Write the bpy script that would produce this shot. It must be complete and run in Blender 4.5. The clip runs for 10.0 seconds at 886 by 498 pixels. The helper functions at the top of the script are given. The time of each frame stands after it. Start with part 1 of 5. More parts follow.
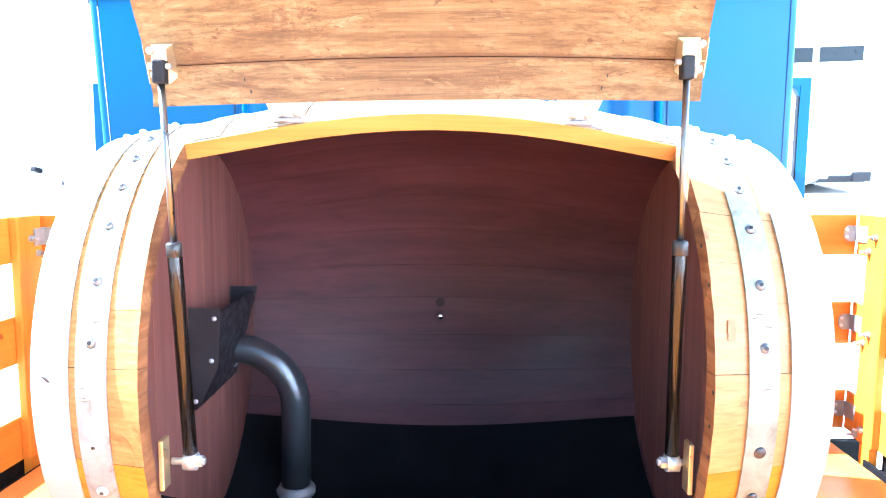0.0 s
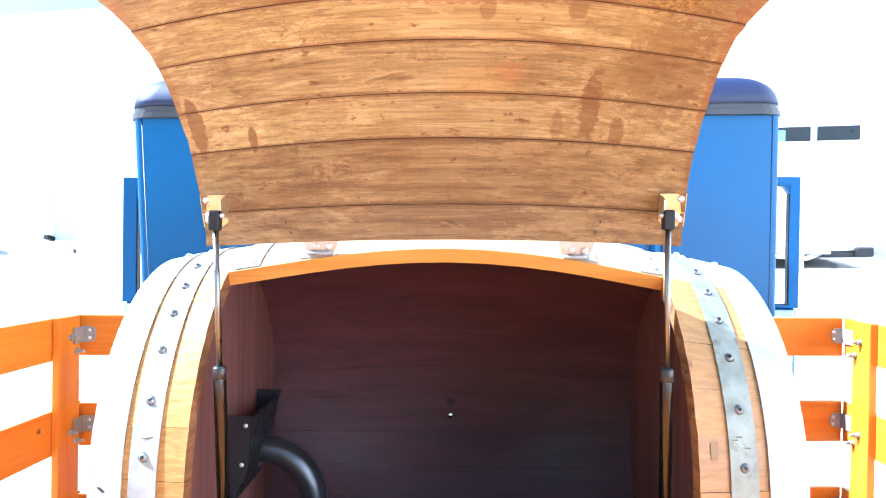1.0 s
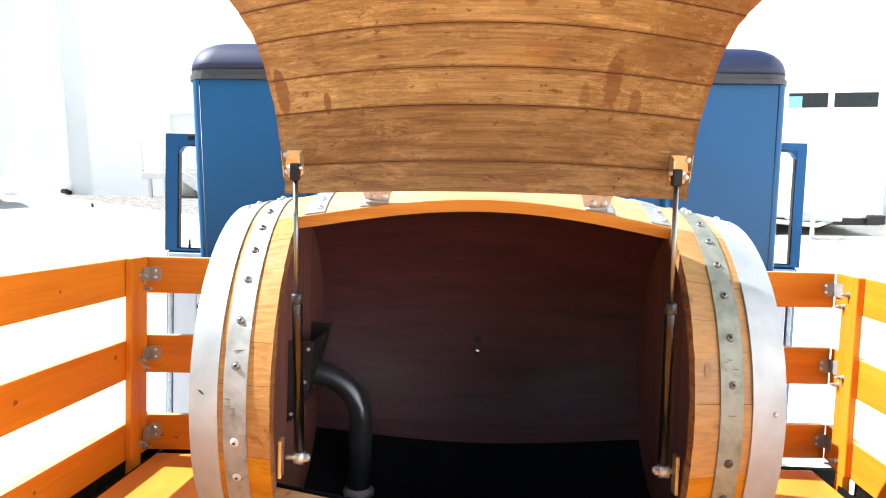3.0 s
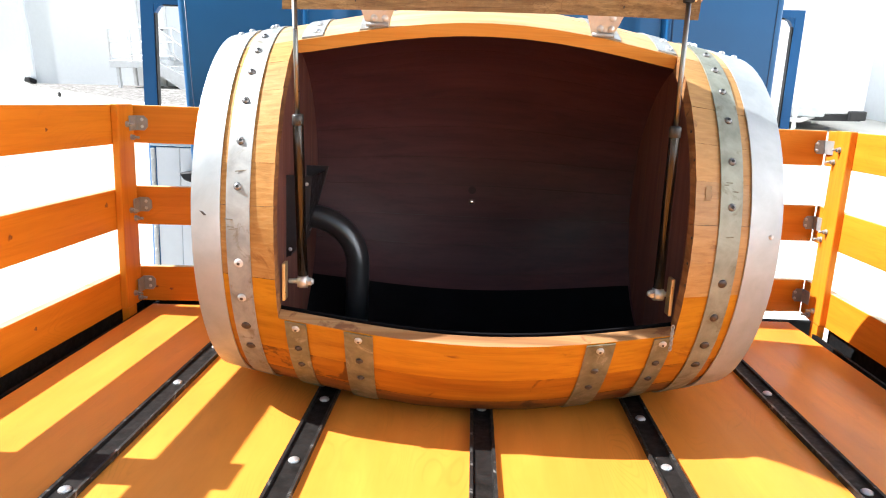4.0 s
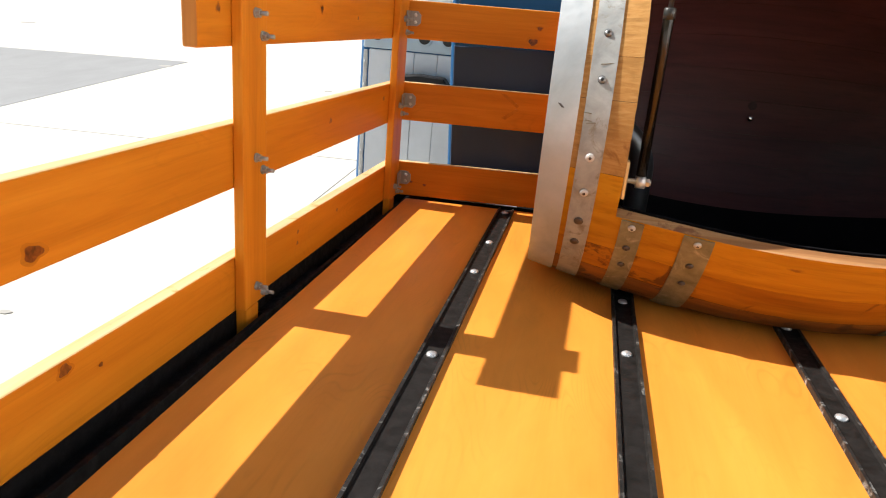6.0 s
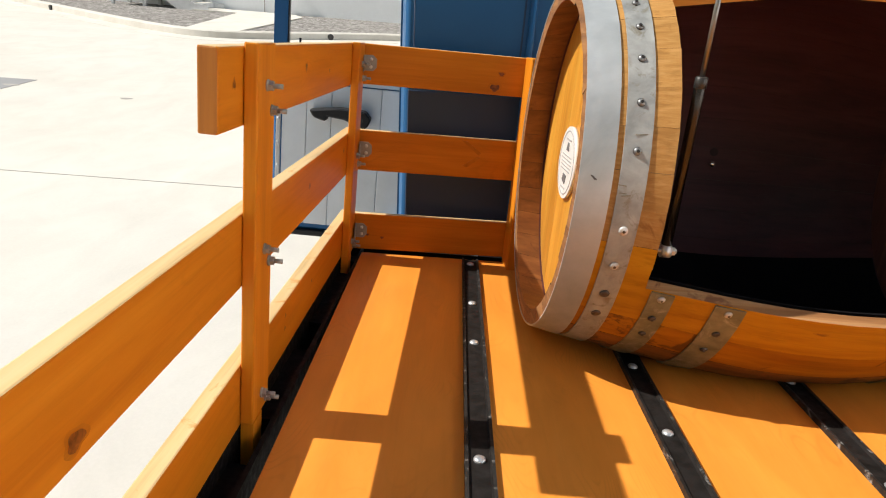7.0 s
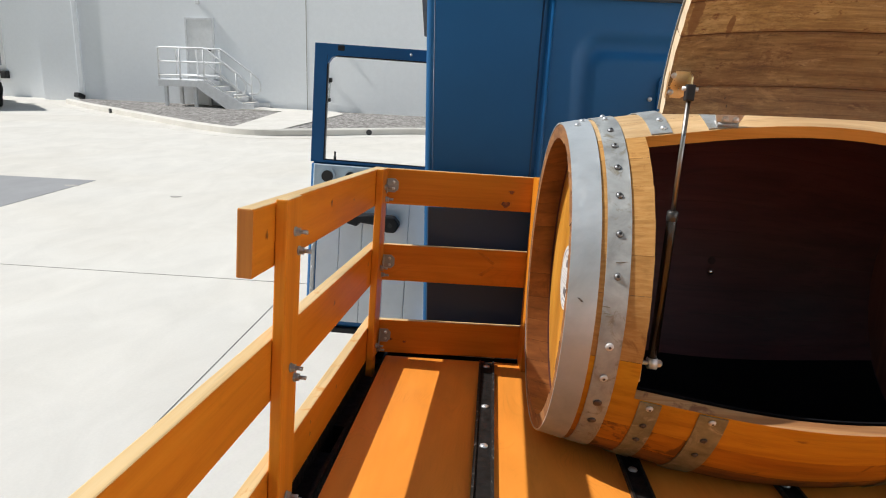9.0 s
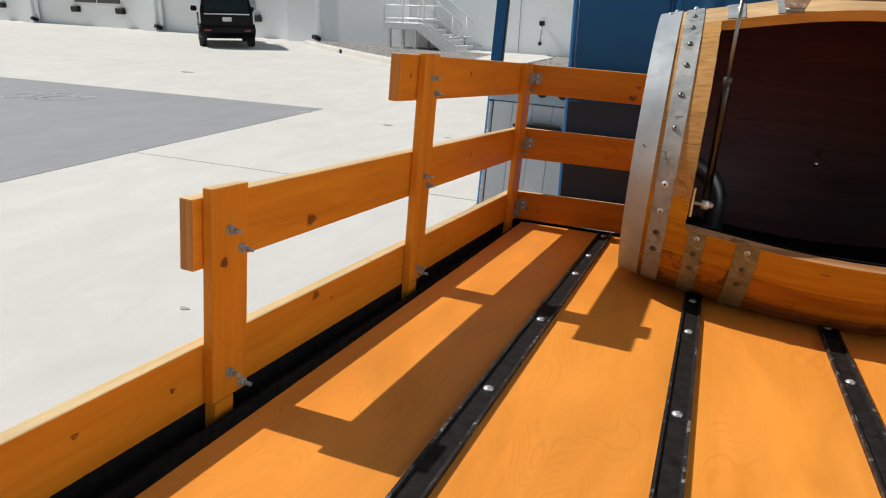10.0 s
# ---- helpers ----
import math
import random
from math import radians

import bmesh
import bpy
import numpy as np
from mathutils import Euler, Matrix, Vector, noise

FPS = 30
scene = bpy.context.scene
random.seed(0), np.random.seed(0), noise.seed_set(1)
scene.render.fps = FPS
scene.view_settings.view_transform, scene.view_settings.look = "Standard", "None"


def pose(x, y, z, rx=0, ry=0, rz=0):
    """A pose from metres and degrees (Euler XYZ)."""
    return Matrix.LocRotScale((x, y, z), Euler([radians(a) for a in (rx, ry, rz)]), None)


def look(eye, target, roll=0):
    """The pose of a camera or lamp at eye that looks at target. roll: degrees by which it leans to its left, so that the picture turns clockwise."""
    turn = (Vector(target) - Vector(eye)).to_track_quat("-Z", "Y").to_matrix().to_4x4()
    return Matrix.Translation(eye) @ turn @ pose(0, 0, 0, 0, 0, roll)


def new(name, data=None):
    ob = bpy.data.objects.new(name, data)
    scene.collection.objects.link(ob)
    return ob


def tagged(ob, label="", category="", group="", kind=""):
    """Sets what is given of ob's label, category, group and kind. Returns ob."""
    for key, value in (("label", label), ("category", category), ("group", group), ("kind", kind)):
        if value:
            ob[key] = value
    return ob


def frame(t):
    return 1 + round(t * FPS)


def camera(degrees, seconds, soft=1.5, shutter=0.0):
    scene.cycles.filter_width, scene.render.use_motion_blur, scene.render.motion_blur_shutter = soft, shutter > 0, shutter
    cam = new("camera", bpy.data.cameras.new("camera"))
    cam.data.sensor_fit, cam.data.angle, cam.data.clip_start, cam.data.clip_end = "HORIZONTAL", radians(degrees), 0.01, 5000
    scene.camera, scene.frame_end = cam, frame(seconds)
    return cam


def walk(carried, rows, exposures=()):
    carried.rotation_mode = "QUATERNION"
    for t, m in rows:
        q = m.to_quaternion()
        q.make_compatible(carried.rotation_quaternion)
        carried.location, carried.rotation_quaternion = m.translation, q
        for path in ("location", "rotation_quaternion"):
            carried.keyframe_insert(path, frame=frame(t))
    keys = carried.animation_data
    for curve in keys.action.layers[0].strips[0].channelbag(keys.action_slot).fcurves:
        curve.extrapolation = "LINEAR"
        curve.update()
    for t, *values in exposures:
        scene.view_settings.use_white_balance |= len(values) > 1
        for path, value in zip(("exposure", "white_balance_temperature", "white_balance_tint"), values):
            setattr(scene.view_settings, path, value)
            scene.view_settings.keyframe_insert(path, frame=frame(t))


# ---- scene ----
cam = camera(65.8, 10.0, soft=1.1)
PATH = [
    (0, (0.05, 0.496, 0.636), (-0.079, 2.48, 0.419), 0.5),
    (0.5, (0.048, 0.451, 0.688), (-0.092, 2.446, 0.651), 0.8),
    (1, (0.045, 0.384, 0.726), (-0.104, 2.379, 0.706), 0.9),
    (1.5, (0.037, 0.319, 0.783), (-0.123, 2.311, 0.868), 1.6),
    (2, (0.04, 0.248, 0.812), (-0.12, 2.236, 0.956), 1.8),
    (2.5, (0.029, 0.225, 0.78), (-0.154, 2.216, 0.827), 2.2),
    (2.7, (0.018, 0.216, 0.749), (-0.172, 2.207, 0.722), 2.0),
    (3.8, (-0.013, 0.181, 0.612), (-0.114, 2.144, 0.244), 2.4),
    (4, (-0.027, 0.189, 0.582), (-0.127, 2.142, 0.161), 2.6),
    (4.5, (-0.096, 0.204, 0.527), (-0.302, 2.111, -0.04), 2.6),
    (5, (-0.204, 0.186, 0.51), (-0.524, 2.052, -0.133), 2.8),
    (5.5, (-0.265, 0.114, 0.504), (-0.721, 1.943, -0.163), 4.3),
    (5.7, (-0.309, 0.099, 0.508), (-0.779, 1.927, -0.154), 4.8),
    (6.8, (-0.663, 0.196, 0.554), (-0.661, 2.101, -0.055), 6.4),
    (7, (-0.679, 0.212, 0.572), (-0.699, 2.122, -0.018), 5.8),
    (7.5, (-0.683, 0.237, 0.597), (-0.651, 2.17, 0.085), 6.9),
    (8, (-0.7, 0.22, 0.635), (-0.648, 2.178, 0.232), 6.4),
    (8.5, (-0.692, 0.174, 0.684), (-0.658, 2.15, 0.374), 5.3),
    (9, (-0.624, 0.087, 0.672), (-0.778, 2.048, 0.31), 4.3),
    (9.5, (-0.463, -0.107, 0.612), (-0.975, 1.764, 0.125), 4.2),
    (10, (-0.309, -0.34, 0.547), (-1.005, 1.453, -0.002), 5.4),
]
walk(cam, [(t, look(eye, target, roll)) for t, eye, target, roll in PATH],
     exposures=[(0.0, 3.05, 4650, 10), (0.5, 2.55, 4680, 10), (1.0, 2.14, 4880, 10), (1.5, 1.85, 5320, 10), (2.0, 1.6, 5850, 10), (2.5, 1.45, 6000, 10), (2.7, 1.42, 6000, 10), (3.8, 1.42, 6000, 10), (4.0, 1.4, 6000, 10), (4.5, 1.26, 6050, 10), (5.0, 1.06, 6150, 10), (5.5, 0.88, 6250, 10), (5.7, 0.82, 6300, 10), (6.8, 0.36, 6550, 10), (7.0, 0.32, 6550, 10), (8.0, 0.22, 6400, 10), (9.0, 0.11, 6150, 10), (9.5, 0.0, 6150, 10), (10.0, -0.08, 6200, 10)])

# ---- light: open sky and one sun from the driver's side ----
SUN = Vector((-0.552, -0.023, 0.537)).normalized()
world = bpy.data.worlds.new("world")
scene.world = world
world.use_nodes = True
wn = world.node_tree.nodes
sky = wn.new("ShaderNodeTexSky")
sky.sky_type = "NISHITA"
sky.sun_disc = False
sky.sun_elevation = math.asin(SUN.z)
sky.sun_rotation = math.atan2(SUN.x, SUN.y)
sky.air_density, sky.dust_density, sky.ozone_density = 2.0, 1.0, 1.0
wn["Background"].inputs["Strength"].default_value = 0.056
world.node_tree.links.new(sky.outputs[0], wn["Background"].inputs["Color"])
sun_data = bpy.data.lights.new("sun", "SUN")
sun_data.energy, sun_data.angle, sun_data.color = 4.9, radians(0.53), (1.0, 0.95, 0.87)
sun = new("sun", sun_data)
sun.matrix_world = Matrix.Translation((0, 0, 30)) @ SUN.to_track_quat("Z", "Y").to_matrix().to_4x4()


# ---- materials ----
class Nodes:
    """A material under construction, with short calls for the nodes in use."""

    def __init__(self, name):
        self.m = bpy.data.materials.new(name)
        self.m.use_nodes = True
        self.t = self.m.node_tree
        self.b = self.t.nodes["Principled BSDF"]

    def link(self, a, b):
        self.t.links.new(a, b)

    def node(self, kind, **props):
        n = self.t.nodes.new(kind)
        for k, val in props.items():
            setattr(n, k, val)
        return n

    def coords(self, scale=(1, 1, 1), rand=0.0, rot=(0, 0, 0)):
        tc = self.node("ShaderNodeTexCoord")
        src = tc.outputs["Object"]
        if rand:
            info = self.node("ShaderNodeObjectInfo")
            mul = self.node("ShaderNodeMath", operation="MULTIPLY")
            mul.inputs[1].default_value = rand
            self.link(info.outputs["Random"], mul.inputs[0])
            add = self.node("ShaderNodeVectorMath", operation="ADD")
            self.link(src, add.inputs[0])
            self.link(mul.outputs[0], add.inputs[1])
            src = add.outputs[0]
        mp = self.node("ShaderNodeMapping")
        mp.inputs["Scale"].default_value = scale
        mp.inputs["Rotation"].default_value = rot
        self.link(src, mp.inputs["Vector"])
        return mp.outputs[0]

    def noise(self, vec, scale=1.0, detail=6.0, rough=0.55, distort=0.0):
        n = self.node("ShaderNodeTexNoise")
        n.inputs["Scale"].default_value, n.inputs["Detail"].default_value = scale, detail
        n.inputs["Roughness"].default_value, n.inputs["Distortion"].default_value = rough, distort
        self.link(vec, n.inputs["Vector"])
        return n.outputs["Fac"]

    def voronoi(self, vec, scale=1.0, feature="F1", randomness=1.0):
        n = self.node("ShaderNodeTexVoronoi", feature=feature)
        n.inputs["Scale"].default_value = scale
        n.inputs["Randomness"].default_value = randomness
        self.link(vec, n.inputs["Vector"])
        return n.outputs["Distance"]

    def ramp(self, fac, stops):
        r = self.node("ShaderNodeValToRGB")
        els = r.color_ramp.elements
        while len(els) < len(stops):
            els.new(0.5)
        for e, (p, c) in zip(els, stops):
            e.position = p
            e.color = (c, c, c, 1) if isinstance(c, (int, float)) else (*c, 1)
        self.link(fac, r.inputs["Fac"])
        return r.outputs["Color"]

    def mix(self, a, b, fac, blend="MIX"):
        n = self.node("ShaderNodeMix", data_type="RGBA", blend_type=blend)
        for sock, val in ((n.inputs[0], fac), (n.inputs[6], a), (n.inputs[7], b)):
            if isinstance(val, (int, float)):
                sock.default_value = val
            elif isinstance(val, tuple):
                sock.default_value = (*val, 1)
            else:
                self.link(val, sock)
        return n.outputs[2]

    def bump(self, height, strength=0.2, dist=0.01):
        n = self.node("ShaderNodeBump")
        n.inputs["Strength"].default_value, n.inputs["Distance"].default_value = strength, dist
        self.link(height, n.inputs["Height"])
        self.link(n.outputs[0], self.b.inputs["Normal"])

    def done(self, color=None, rough=0.5, metal=0.0, coat=0.0, spec=None):
        for key, val in (("Base Color", color), ("Roughness", rough), ("Metallic", metal), ("Coat Weight", coat), ("Specular IOR Level", spec)):
            if val is None:
                continue
            s = self.b.inputs[key]
            if isinstance(val, (int, float)):
                s.default_value = val
            elif isinstance(val, tuple):
                s.default_value = (*val, 1)
            else:
                self.link(val, s)
        self.b.inputs["Coat Roughness"].default_value = 0.12
        return self.m


def wood(name, dark, mid, light, along=0, rough=0.45, coat=0.0, bump=0.15, patch=0.35, fine=1.0, rand=7.0, spots=None, spot_lo=0.6, figure=0.0, specular=None, pore=0.3):
    n = Nodes(name)
    st = [34.0 * fine] * 3
    st[along] = 2.2
    g = n.noise(n.coords(tuple(st), rand), 1.0, 7, 0.6, 0.5)
    col = n.ramp(g, [(0.25, dark), (0.5, mid), (0.75, light)])
    wide = [5.0] * 3
    wide[along] = 1.6
    p = n.noise(n.coords(tuple(wide), rand), 1.0, 4, 0.55, 0.8)
    col = n.mix(col, n.ramp(p, [(0.3, 0.62), (0.7, 1.12)]), patch, "MULTIPLY")
    f2 = [150.0] * 3
    f2[along] = 5.0
    pores = n.noise(n.coords(tuple(f2), rand), 1.0, 3, 0.6)
    col = n.mix(col, n.ramp(pores, [(0.34, 0.55), (0.46, 1.0)]), pore, "MULTIPLY")
    if figure:
        fs = [7.0] * 3
        fs[along] = 1.7
        low = n.noise(n.coords(tuple(fs), rand), 1.0, 2, 0.45, 0.25)
        mul = n.node("ShaderNodeMath", operation="MULTIPLY")
        mul.inputs[1].default_value = 260.0
        n.link(low, mul.inputs[0])
        wav = n.node("ShaderNodeMath", operation="SINE")
        n.link(mul.outputs[0], wav.inputs[0])
        soft = n.noise(n.coords((6.0, 6.0, 6.0), rand), 1.0, 4, 0.6)
        lines = n.mix(n.ramp(wav.outputs[0], [(0.0, 1.04), (0.6, 0.99), (0.97, 0.84)]), (1.0, 1.0, 1.0), n.ramp(soft, [(0.36, 0.0), (0.52, 1.0)]))
        col = n.mix(col, lines, figure, "MULTIPLY")
    if spots:
        s = n.noise(n.coords((9, 9, 9), rand), 1.0, 8, 0.65, 1.2)
        col = n.mix(col, spots, n.ramp(s, [(spot_lo, 0.0), (spot_lo + 0.06, 0.75)]))
    rr = n.ramp(p, [(0.2, rough * 0.75), (0.8, min(1.0, rough * 1.3))])
    n.bump(g, bump, 0.003)
    return n.done(col, rr, 0.0, coat, specular)


def metal(name, dark, light, rough=0.4, metallic=1.0, scale=14.0, bump=0.05, rust=None, along=None):
    n = Nodes(name)
    sc = [scale] * 3
    if along is not None:
        sc[along] = scale * 0.12
    a = n.noise(n.coords(tuple(sc), 3.0), 1.0, 7, 0.6, 0.4)
    col = n.ramp(a, [(0.3, dark), (0.7, light)])
    b2 = n.noise(n.coords((60, 60, 60), 3.0), 1.0, 5, 0.7)
    rr = n.ramp(b2, [(0.3, rough * 0.7), (0.75, min(1.0, rough * 1.5))])
    if rust:
        s = n.noise(n.coords((26, 26, 26), 5.0), 1.0, 8, 0.7, 1.0)
        col = n.mix(col, rust, n.ramp(s, [(0.56, 0.0), (0.68, 0.85)]))
    n.bump(b2, bump, 0.002)
    return n.done(col, rr, metallic)


def plain(name, col, rough=0.5, metallic=0.0, coat=0.0, var=0.15, scale=8.0, bump=0.03):
    n = Nodes(name)
    a = n.noise(n.coords((scale, scale, scale), 4.0), 1.0, 6, 0.6)
    f = n.noise(n.coords((scale * 14, scale * 14, scale * 14), 4.0), 1.0, 4, 0.6)
    c = n.mix(col, n.ramp(a, [(0.25, 1 - 1.6 * var), (0.75, 1 + 0.5 * var)]), 1.0, "MULTIPLY")
    n.bump(f, bump, 0.002)
    return n.done(c, n.ramp(a, [(0.2, rough * 0.8), (0.8, min(1.0, rough * 1.25))]), metallic, coat)


M = {}
M["rail_y"] = wood("varnished_pine_y", (0.54, 0.168, 0.009), (0.64, 0.218, 0.013), (0.71, 0.261, 0.019), 1, 0.42, 0.0, 0.06, figure=0.4, specular=0.15, pore=0.14)
M["rail_x"] = wood("varnished_pine_x", (0.51, 0.150, 0.008), (0.61, 0.195, 0.011), (0.69, 0.240, 0.017), 0, 0.42, 0.0, 0.06, figure=0.4, specular=0.15, pore=0.14)
M["rail_z"] = wood("varnished_pine_z", (0.54, 0.168, 0.009), (0.64, 0.218, 0.013), (0.71, 0.261, 0.019), 2, 0.42, 0.0, 0.06, figure=0.4, specular=0.15, pore=0.14)
kn = Nodes("resinous_knot")
kr = kn.noise(kn.coords((90, 90, 90), 5.0), 1.0, 5, 0.6, 0.8)
M["knot"] = kn.done(kn.ramp(kr, [(0.35, (0.10, 0.022, 0.004)), (0.55, (0.24, 0.062, 0.008)), (0.75, (0.36, 0.11, 0.012))]), 0.36, 0.0, 0.10)
M["halo"] = wood("pine_round_a_knot", (0.44, 0.128, 0.008), (0.53, 0.170, 0.011), (0.60, 0.208, 0.015), 1, 0.42, 0.0, 0.06, specular=0.15)
M["deck"] = wood("varnished_plywood", (0.74, 0.259, 0.034), (0.79, 0.286, 0.041), (0.83, 0.314, 0.050), 1, 0.40, 0.0, 0.03, 0.6, 0.45, figure=0.5, specular=0.13, pore=0.06)
M["rail_end"] = wood("varnished_end_grain", (0.37, 0.115, 0.010), (0.47, 0.160, 0.014), (0.57, 0.21, 0.020), 2, 0.5, 0.0, 0.3, 0.6, 2.0)
M["pale_top"] = wood("pale_pine", (0.60, 0.37, 0.14), (0.72, 0.50, 0.235), (0.79, 0.59, 0.32), 1, 0.5, 0.0, 0.1, 0.4, 1.0, 7.0, (0.58, 0.24, 0.04), 0.60)
M["stave"] = wood("varnished_oak", (0.36, 0.128, 0.006), (0.52, 0.220, 0.009), (0.62, 0.290, 0.014), 0, 0.42, 0.0, 0.10, 0.6, 1.0, 0.0, (0.20, 0.065, 0.012), 0.62, specular=0.18)
# Lower staves: shade under the barrel put into darker oak, with dark spots.
M["stave_shade_half"] = wood("underside_shade_varnished_oak", (0.26, 0.088, 0.006), (0.40, 0.150, 0.008), (0.50, 0.205, 0.012), 0, 0.5, 0.0, 0.12, 0.7, 1.0, 0.0, (0.07, 0.026, 0.010), 0.54, specular=0.18)
M["stave_shade"] = wood("underside_shade_oak", (0.14, 0.046, 0.006), (0.22, 0.080, 0.008), (0.32, 0.125, 0.012), 0, 0.6, 0.0, 0.12, 0.7, 1.0, 0.0, (0.03, 0.013, 0.008), 0.52)
# Short staves: a sunny-side tone, then a shade-side copy of the same oak.
M["stub"] = wood("weathered_oak", (0.36, 0.172, 0.046), (0.48, 0.250, 0.074), (0.58, 0.335, 0.120), 0, 0.55, 0.0, 0.22, 0.6, 4.0, 3.0, (0.24, 0.10, 0.028), 0.62, specular=0.2)
M["stub_shade_side"] = wood("shade_side_worn_oak", (0.36, 0.180, 0.052), (0.46, 0.245, 0.075), (0.54, 0.315, 0.110), 0, 0.55, 0.05, 0.18, 0.5, 4.0, 3.0, (0.20, 0.085, 0.026), 0.64)
# Top staves: sunlight put into the oak colour on top of its weathering.
M["sunlit_top"] = wood("sunlit_weathered_oak", (0.42, 0.25, 0.105), (0.56, 0.365, 0.175), (0.66, 0.465, 0.25), 0, 0.6, 0.0, 0.2, 0.5, 1.6, 3.0, (0.30, 0.15, 0.05), 0.66)
M["inside"] = wood("wine_stained_oak", (0.054, 0.0155, 0.019), (0.084, 0.0235, 0.028), (0.112, 0.034, 0.038), 0, 0.6, 0.0, 0.3, 0.8, 0.8, 0.0)
M["inside_head"] = wood("wine_stained_head", (0.13, 0.045, 0.035), (0.19, 0.072, 0.055), (0.25, 0.10, 0.08), 2, 0.6, 0.0, 0.25, 0.5, 1.0, 2.0)
def lid_wood(name, tone):
    """Oak that has been soaked: streaked grain, runs, flaked residue, a split."""
    n = Nodes(name)
    R = 9.0
    g = n.noise(n.coords((2.6, 105, 105), R), 1.0, 10, 0.72, 0.25)
    col = n.ramp(g, [(0.34, (0.205, 0.122, 0.046)), (0.47, (0.325, 0.212, 0.086)), (0.56, (0.400, 0.274, 0.120)), (0.68, (0.55, 0.400, 0.200))])
    broad = n.noise(n.coords((3.4, 9, 9), R), 1.0, 5, 0.6, 0.3)
    col = n.mix(col, n.ramp(broad, [(0.34, (0.74, 0.64, 0.56)), (0.50, (1.0, 1.0, 1.0)), (0.66, (1.20, 1.22, 1.14))]), 0.7, "MULTIPLY")
    soak = n.noise(n.coords((9.0, 20, 20), R), 1.0, 12, 0.70, 0.5)
    col = n.mix(col, (0.150, 0.066, 0.022), n.ramp(soak, [(0.535, 0.0), (0.580, 0.24), (0.70, 0.42)]))
    bare = n.noise(n.coords((7.0, 30, 30), R), 1.0, 12, 0.74, 0.6)
    col = n.mix(col, (0.60, 0.42, 0.20), n.ramp(bare, [(0.555, 0.0), (0.585, 0.40), (0.72, 0.55)]))
    saw = n.noise(n.coords((330, 9, 9), R), 1.0, 3, 0.5, 0.1)
    col = n.mix(col, n.ramp(saw, [(0.36, 0.74), (0.50, 1.0), (0.64, 1.16)]), 0.14, "MULTIPLY")
    fine = n.noise(n.coords((6.0, 330, 330), R), 1.0, 6, 0.75, 0.1)
    col = n.mix(col, n.ramp(fine, [(0.38, 0.62), (0.50, 1.0), (0.64, 1.20)]), 0.36, "MULTIPLY")
    crack = n.noise(n.coords((2.4, 34, 34), R), 1.0, 4, 0.55, 0.5)
    col = n.mix(col, (0.085, 0.034, 0.012), n.ramp(crack, [(0.490, 0.0), (0.499, 0.38), (0.503, 0.38), (0.512, 0.0)]))
    blot = n.noise(n.coords((14, 60, 60), R), 1.0, 8, 0.7, 0.3)
    col = n.mix(col, (0.66, 0.50, 0.28), n.ramp(blot, [(0.63, 0.0), (0.67, 0.55)]))
    speck = n.noise(n.coords((48, 80, 80), R), 1.0, 5, 0.65, 0.2)
    col = n.mix(col, (0.14, 0.050, 0.016), n.ramp(speck, [(0.63, 0.0), (0.68, 0.8)]))
    flake = n.voronoi(n.coords((70, 150, 150), R), 1.0, "DISTANCE_TO_EDGE")
    flaked = n.noise(n.coords((5.0, 12, 12), 2.0), 1.0, 4, 0.6)
    col = n.mix(col, (0.20, 0.095, 0.030), n.mix(n.ramp(flaked, [(0.56, 0.0), (0.62, 0.5)]), n.ramp(flake, [(0.02, 1.0), (0.07, 0.0)]), 1.0, "MULTIPLY"))
    sep = n.node("ShaderNodeSeparateXYZ")
    n.link(n.coords(), sep.inputs[0])
    neg = n.node("ShaderNodeMath", operation="MULTIPLY")
    neg.inputs[1].default_value = -1.0
    n.link(sep.outputs["Y"], neg.inputs[0])
    turn = n.node("ShaderNodeMath", operation="ARCTAN2")
    n.link(sep.outputs["Z"], turn.inputs[0])
    n.link(neg.outputs[0], turn.inputs[1])
    com = n.node("ShaderNodeCombineXYZ")
    n.link(sep.outputs["X"], com.inputs[0])
    n.link(turn.outputs[0], com.inputs[1])
    rag = n.noise(n.coords((85, 85, 85)), 1.0, 8, 0.7)

    def blot_at(x, deg, w, h, tint, strength, ragged=0.9):
        """A stain of its own shape round a place of the lid."""
        sub = n.node("ShaderNodeVectorMath", operation="SUBTRACT")
        sub.inputs[1].default_value = (x, radians(deg), 0)
        n.link(com.outputs[0], sub.inputs[0])
        mul = n.node("ShaderNodeVectorMath", operation="MULTIPLY")
        mul.inputs[1].default_value = (1 / w, 1 / radians(h), 0)
        n.link(sub.outputs[0], mul.inputs[0])
        ln = n.node("ShaderNodeVectorMath", operation="LENGTH")
        n.link(mul.outputs[0], ln.inputs[0])
        add = n.node("ShaderNodeMath", operation="MULTIPLY_ADD")
        add.inputs[1].default_value = 2.2 * ragged
        n.link(rag, add.inputs[0])
        n.link(ln.outputs["Value"], add.inputs[2])
        edge = (0.30 if ragged > 1.55 else 0.95) + 1.1 * ragged
        return n.mix(col, tint, scaled(add.outputs[0], edge, strength))

    def scaled(val, edge, strength):
        r = n.node("ShaderNodeMapRange")
        r.inputs["From Min"].default_value, r.inputs["From Max"].default_value = edge - 0.1, edge + 0.06
        r.inputs["To Min"].default_value, r.inputs["To Max"].default_value = strength, 0.0
        n.link(val, r.inputs["Value"])
        return r.outputs[0]
    rim = n.ramp(n.voronoi(n.coords((62, 75, 75)), 1.0, "DISTANCE_TO_EDGE"), [(0.02, 1.0), (0.05, 1.0), (0.10, 0.0)])
    scab = n.mix((0.24, 0.062, 0.024), (0.54, 0.37, 0.17), rim)
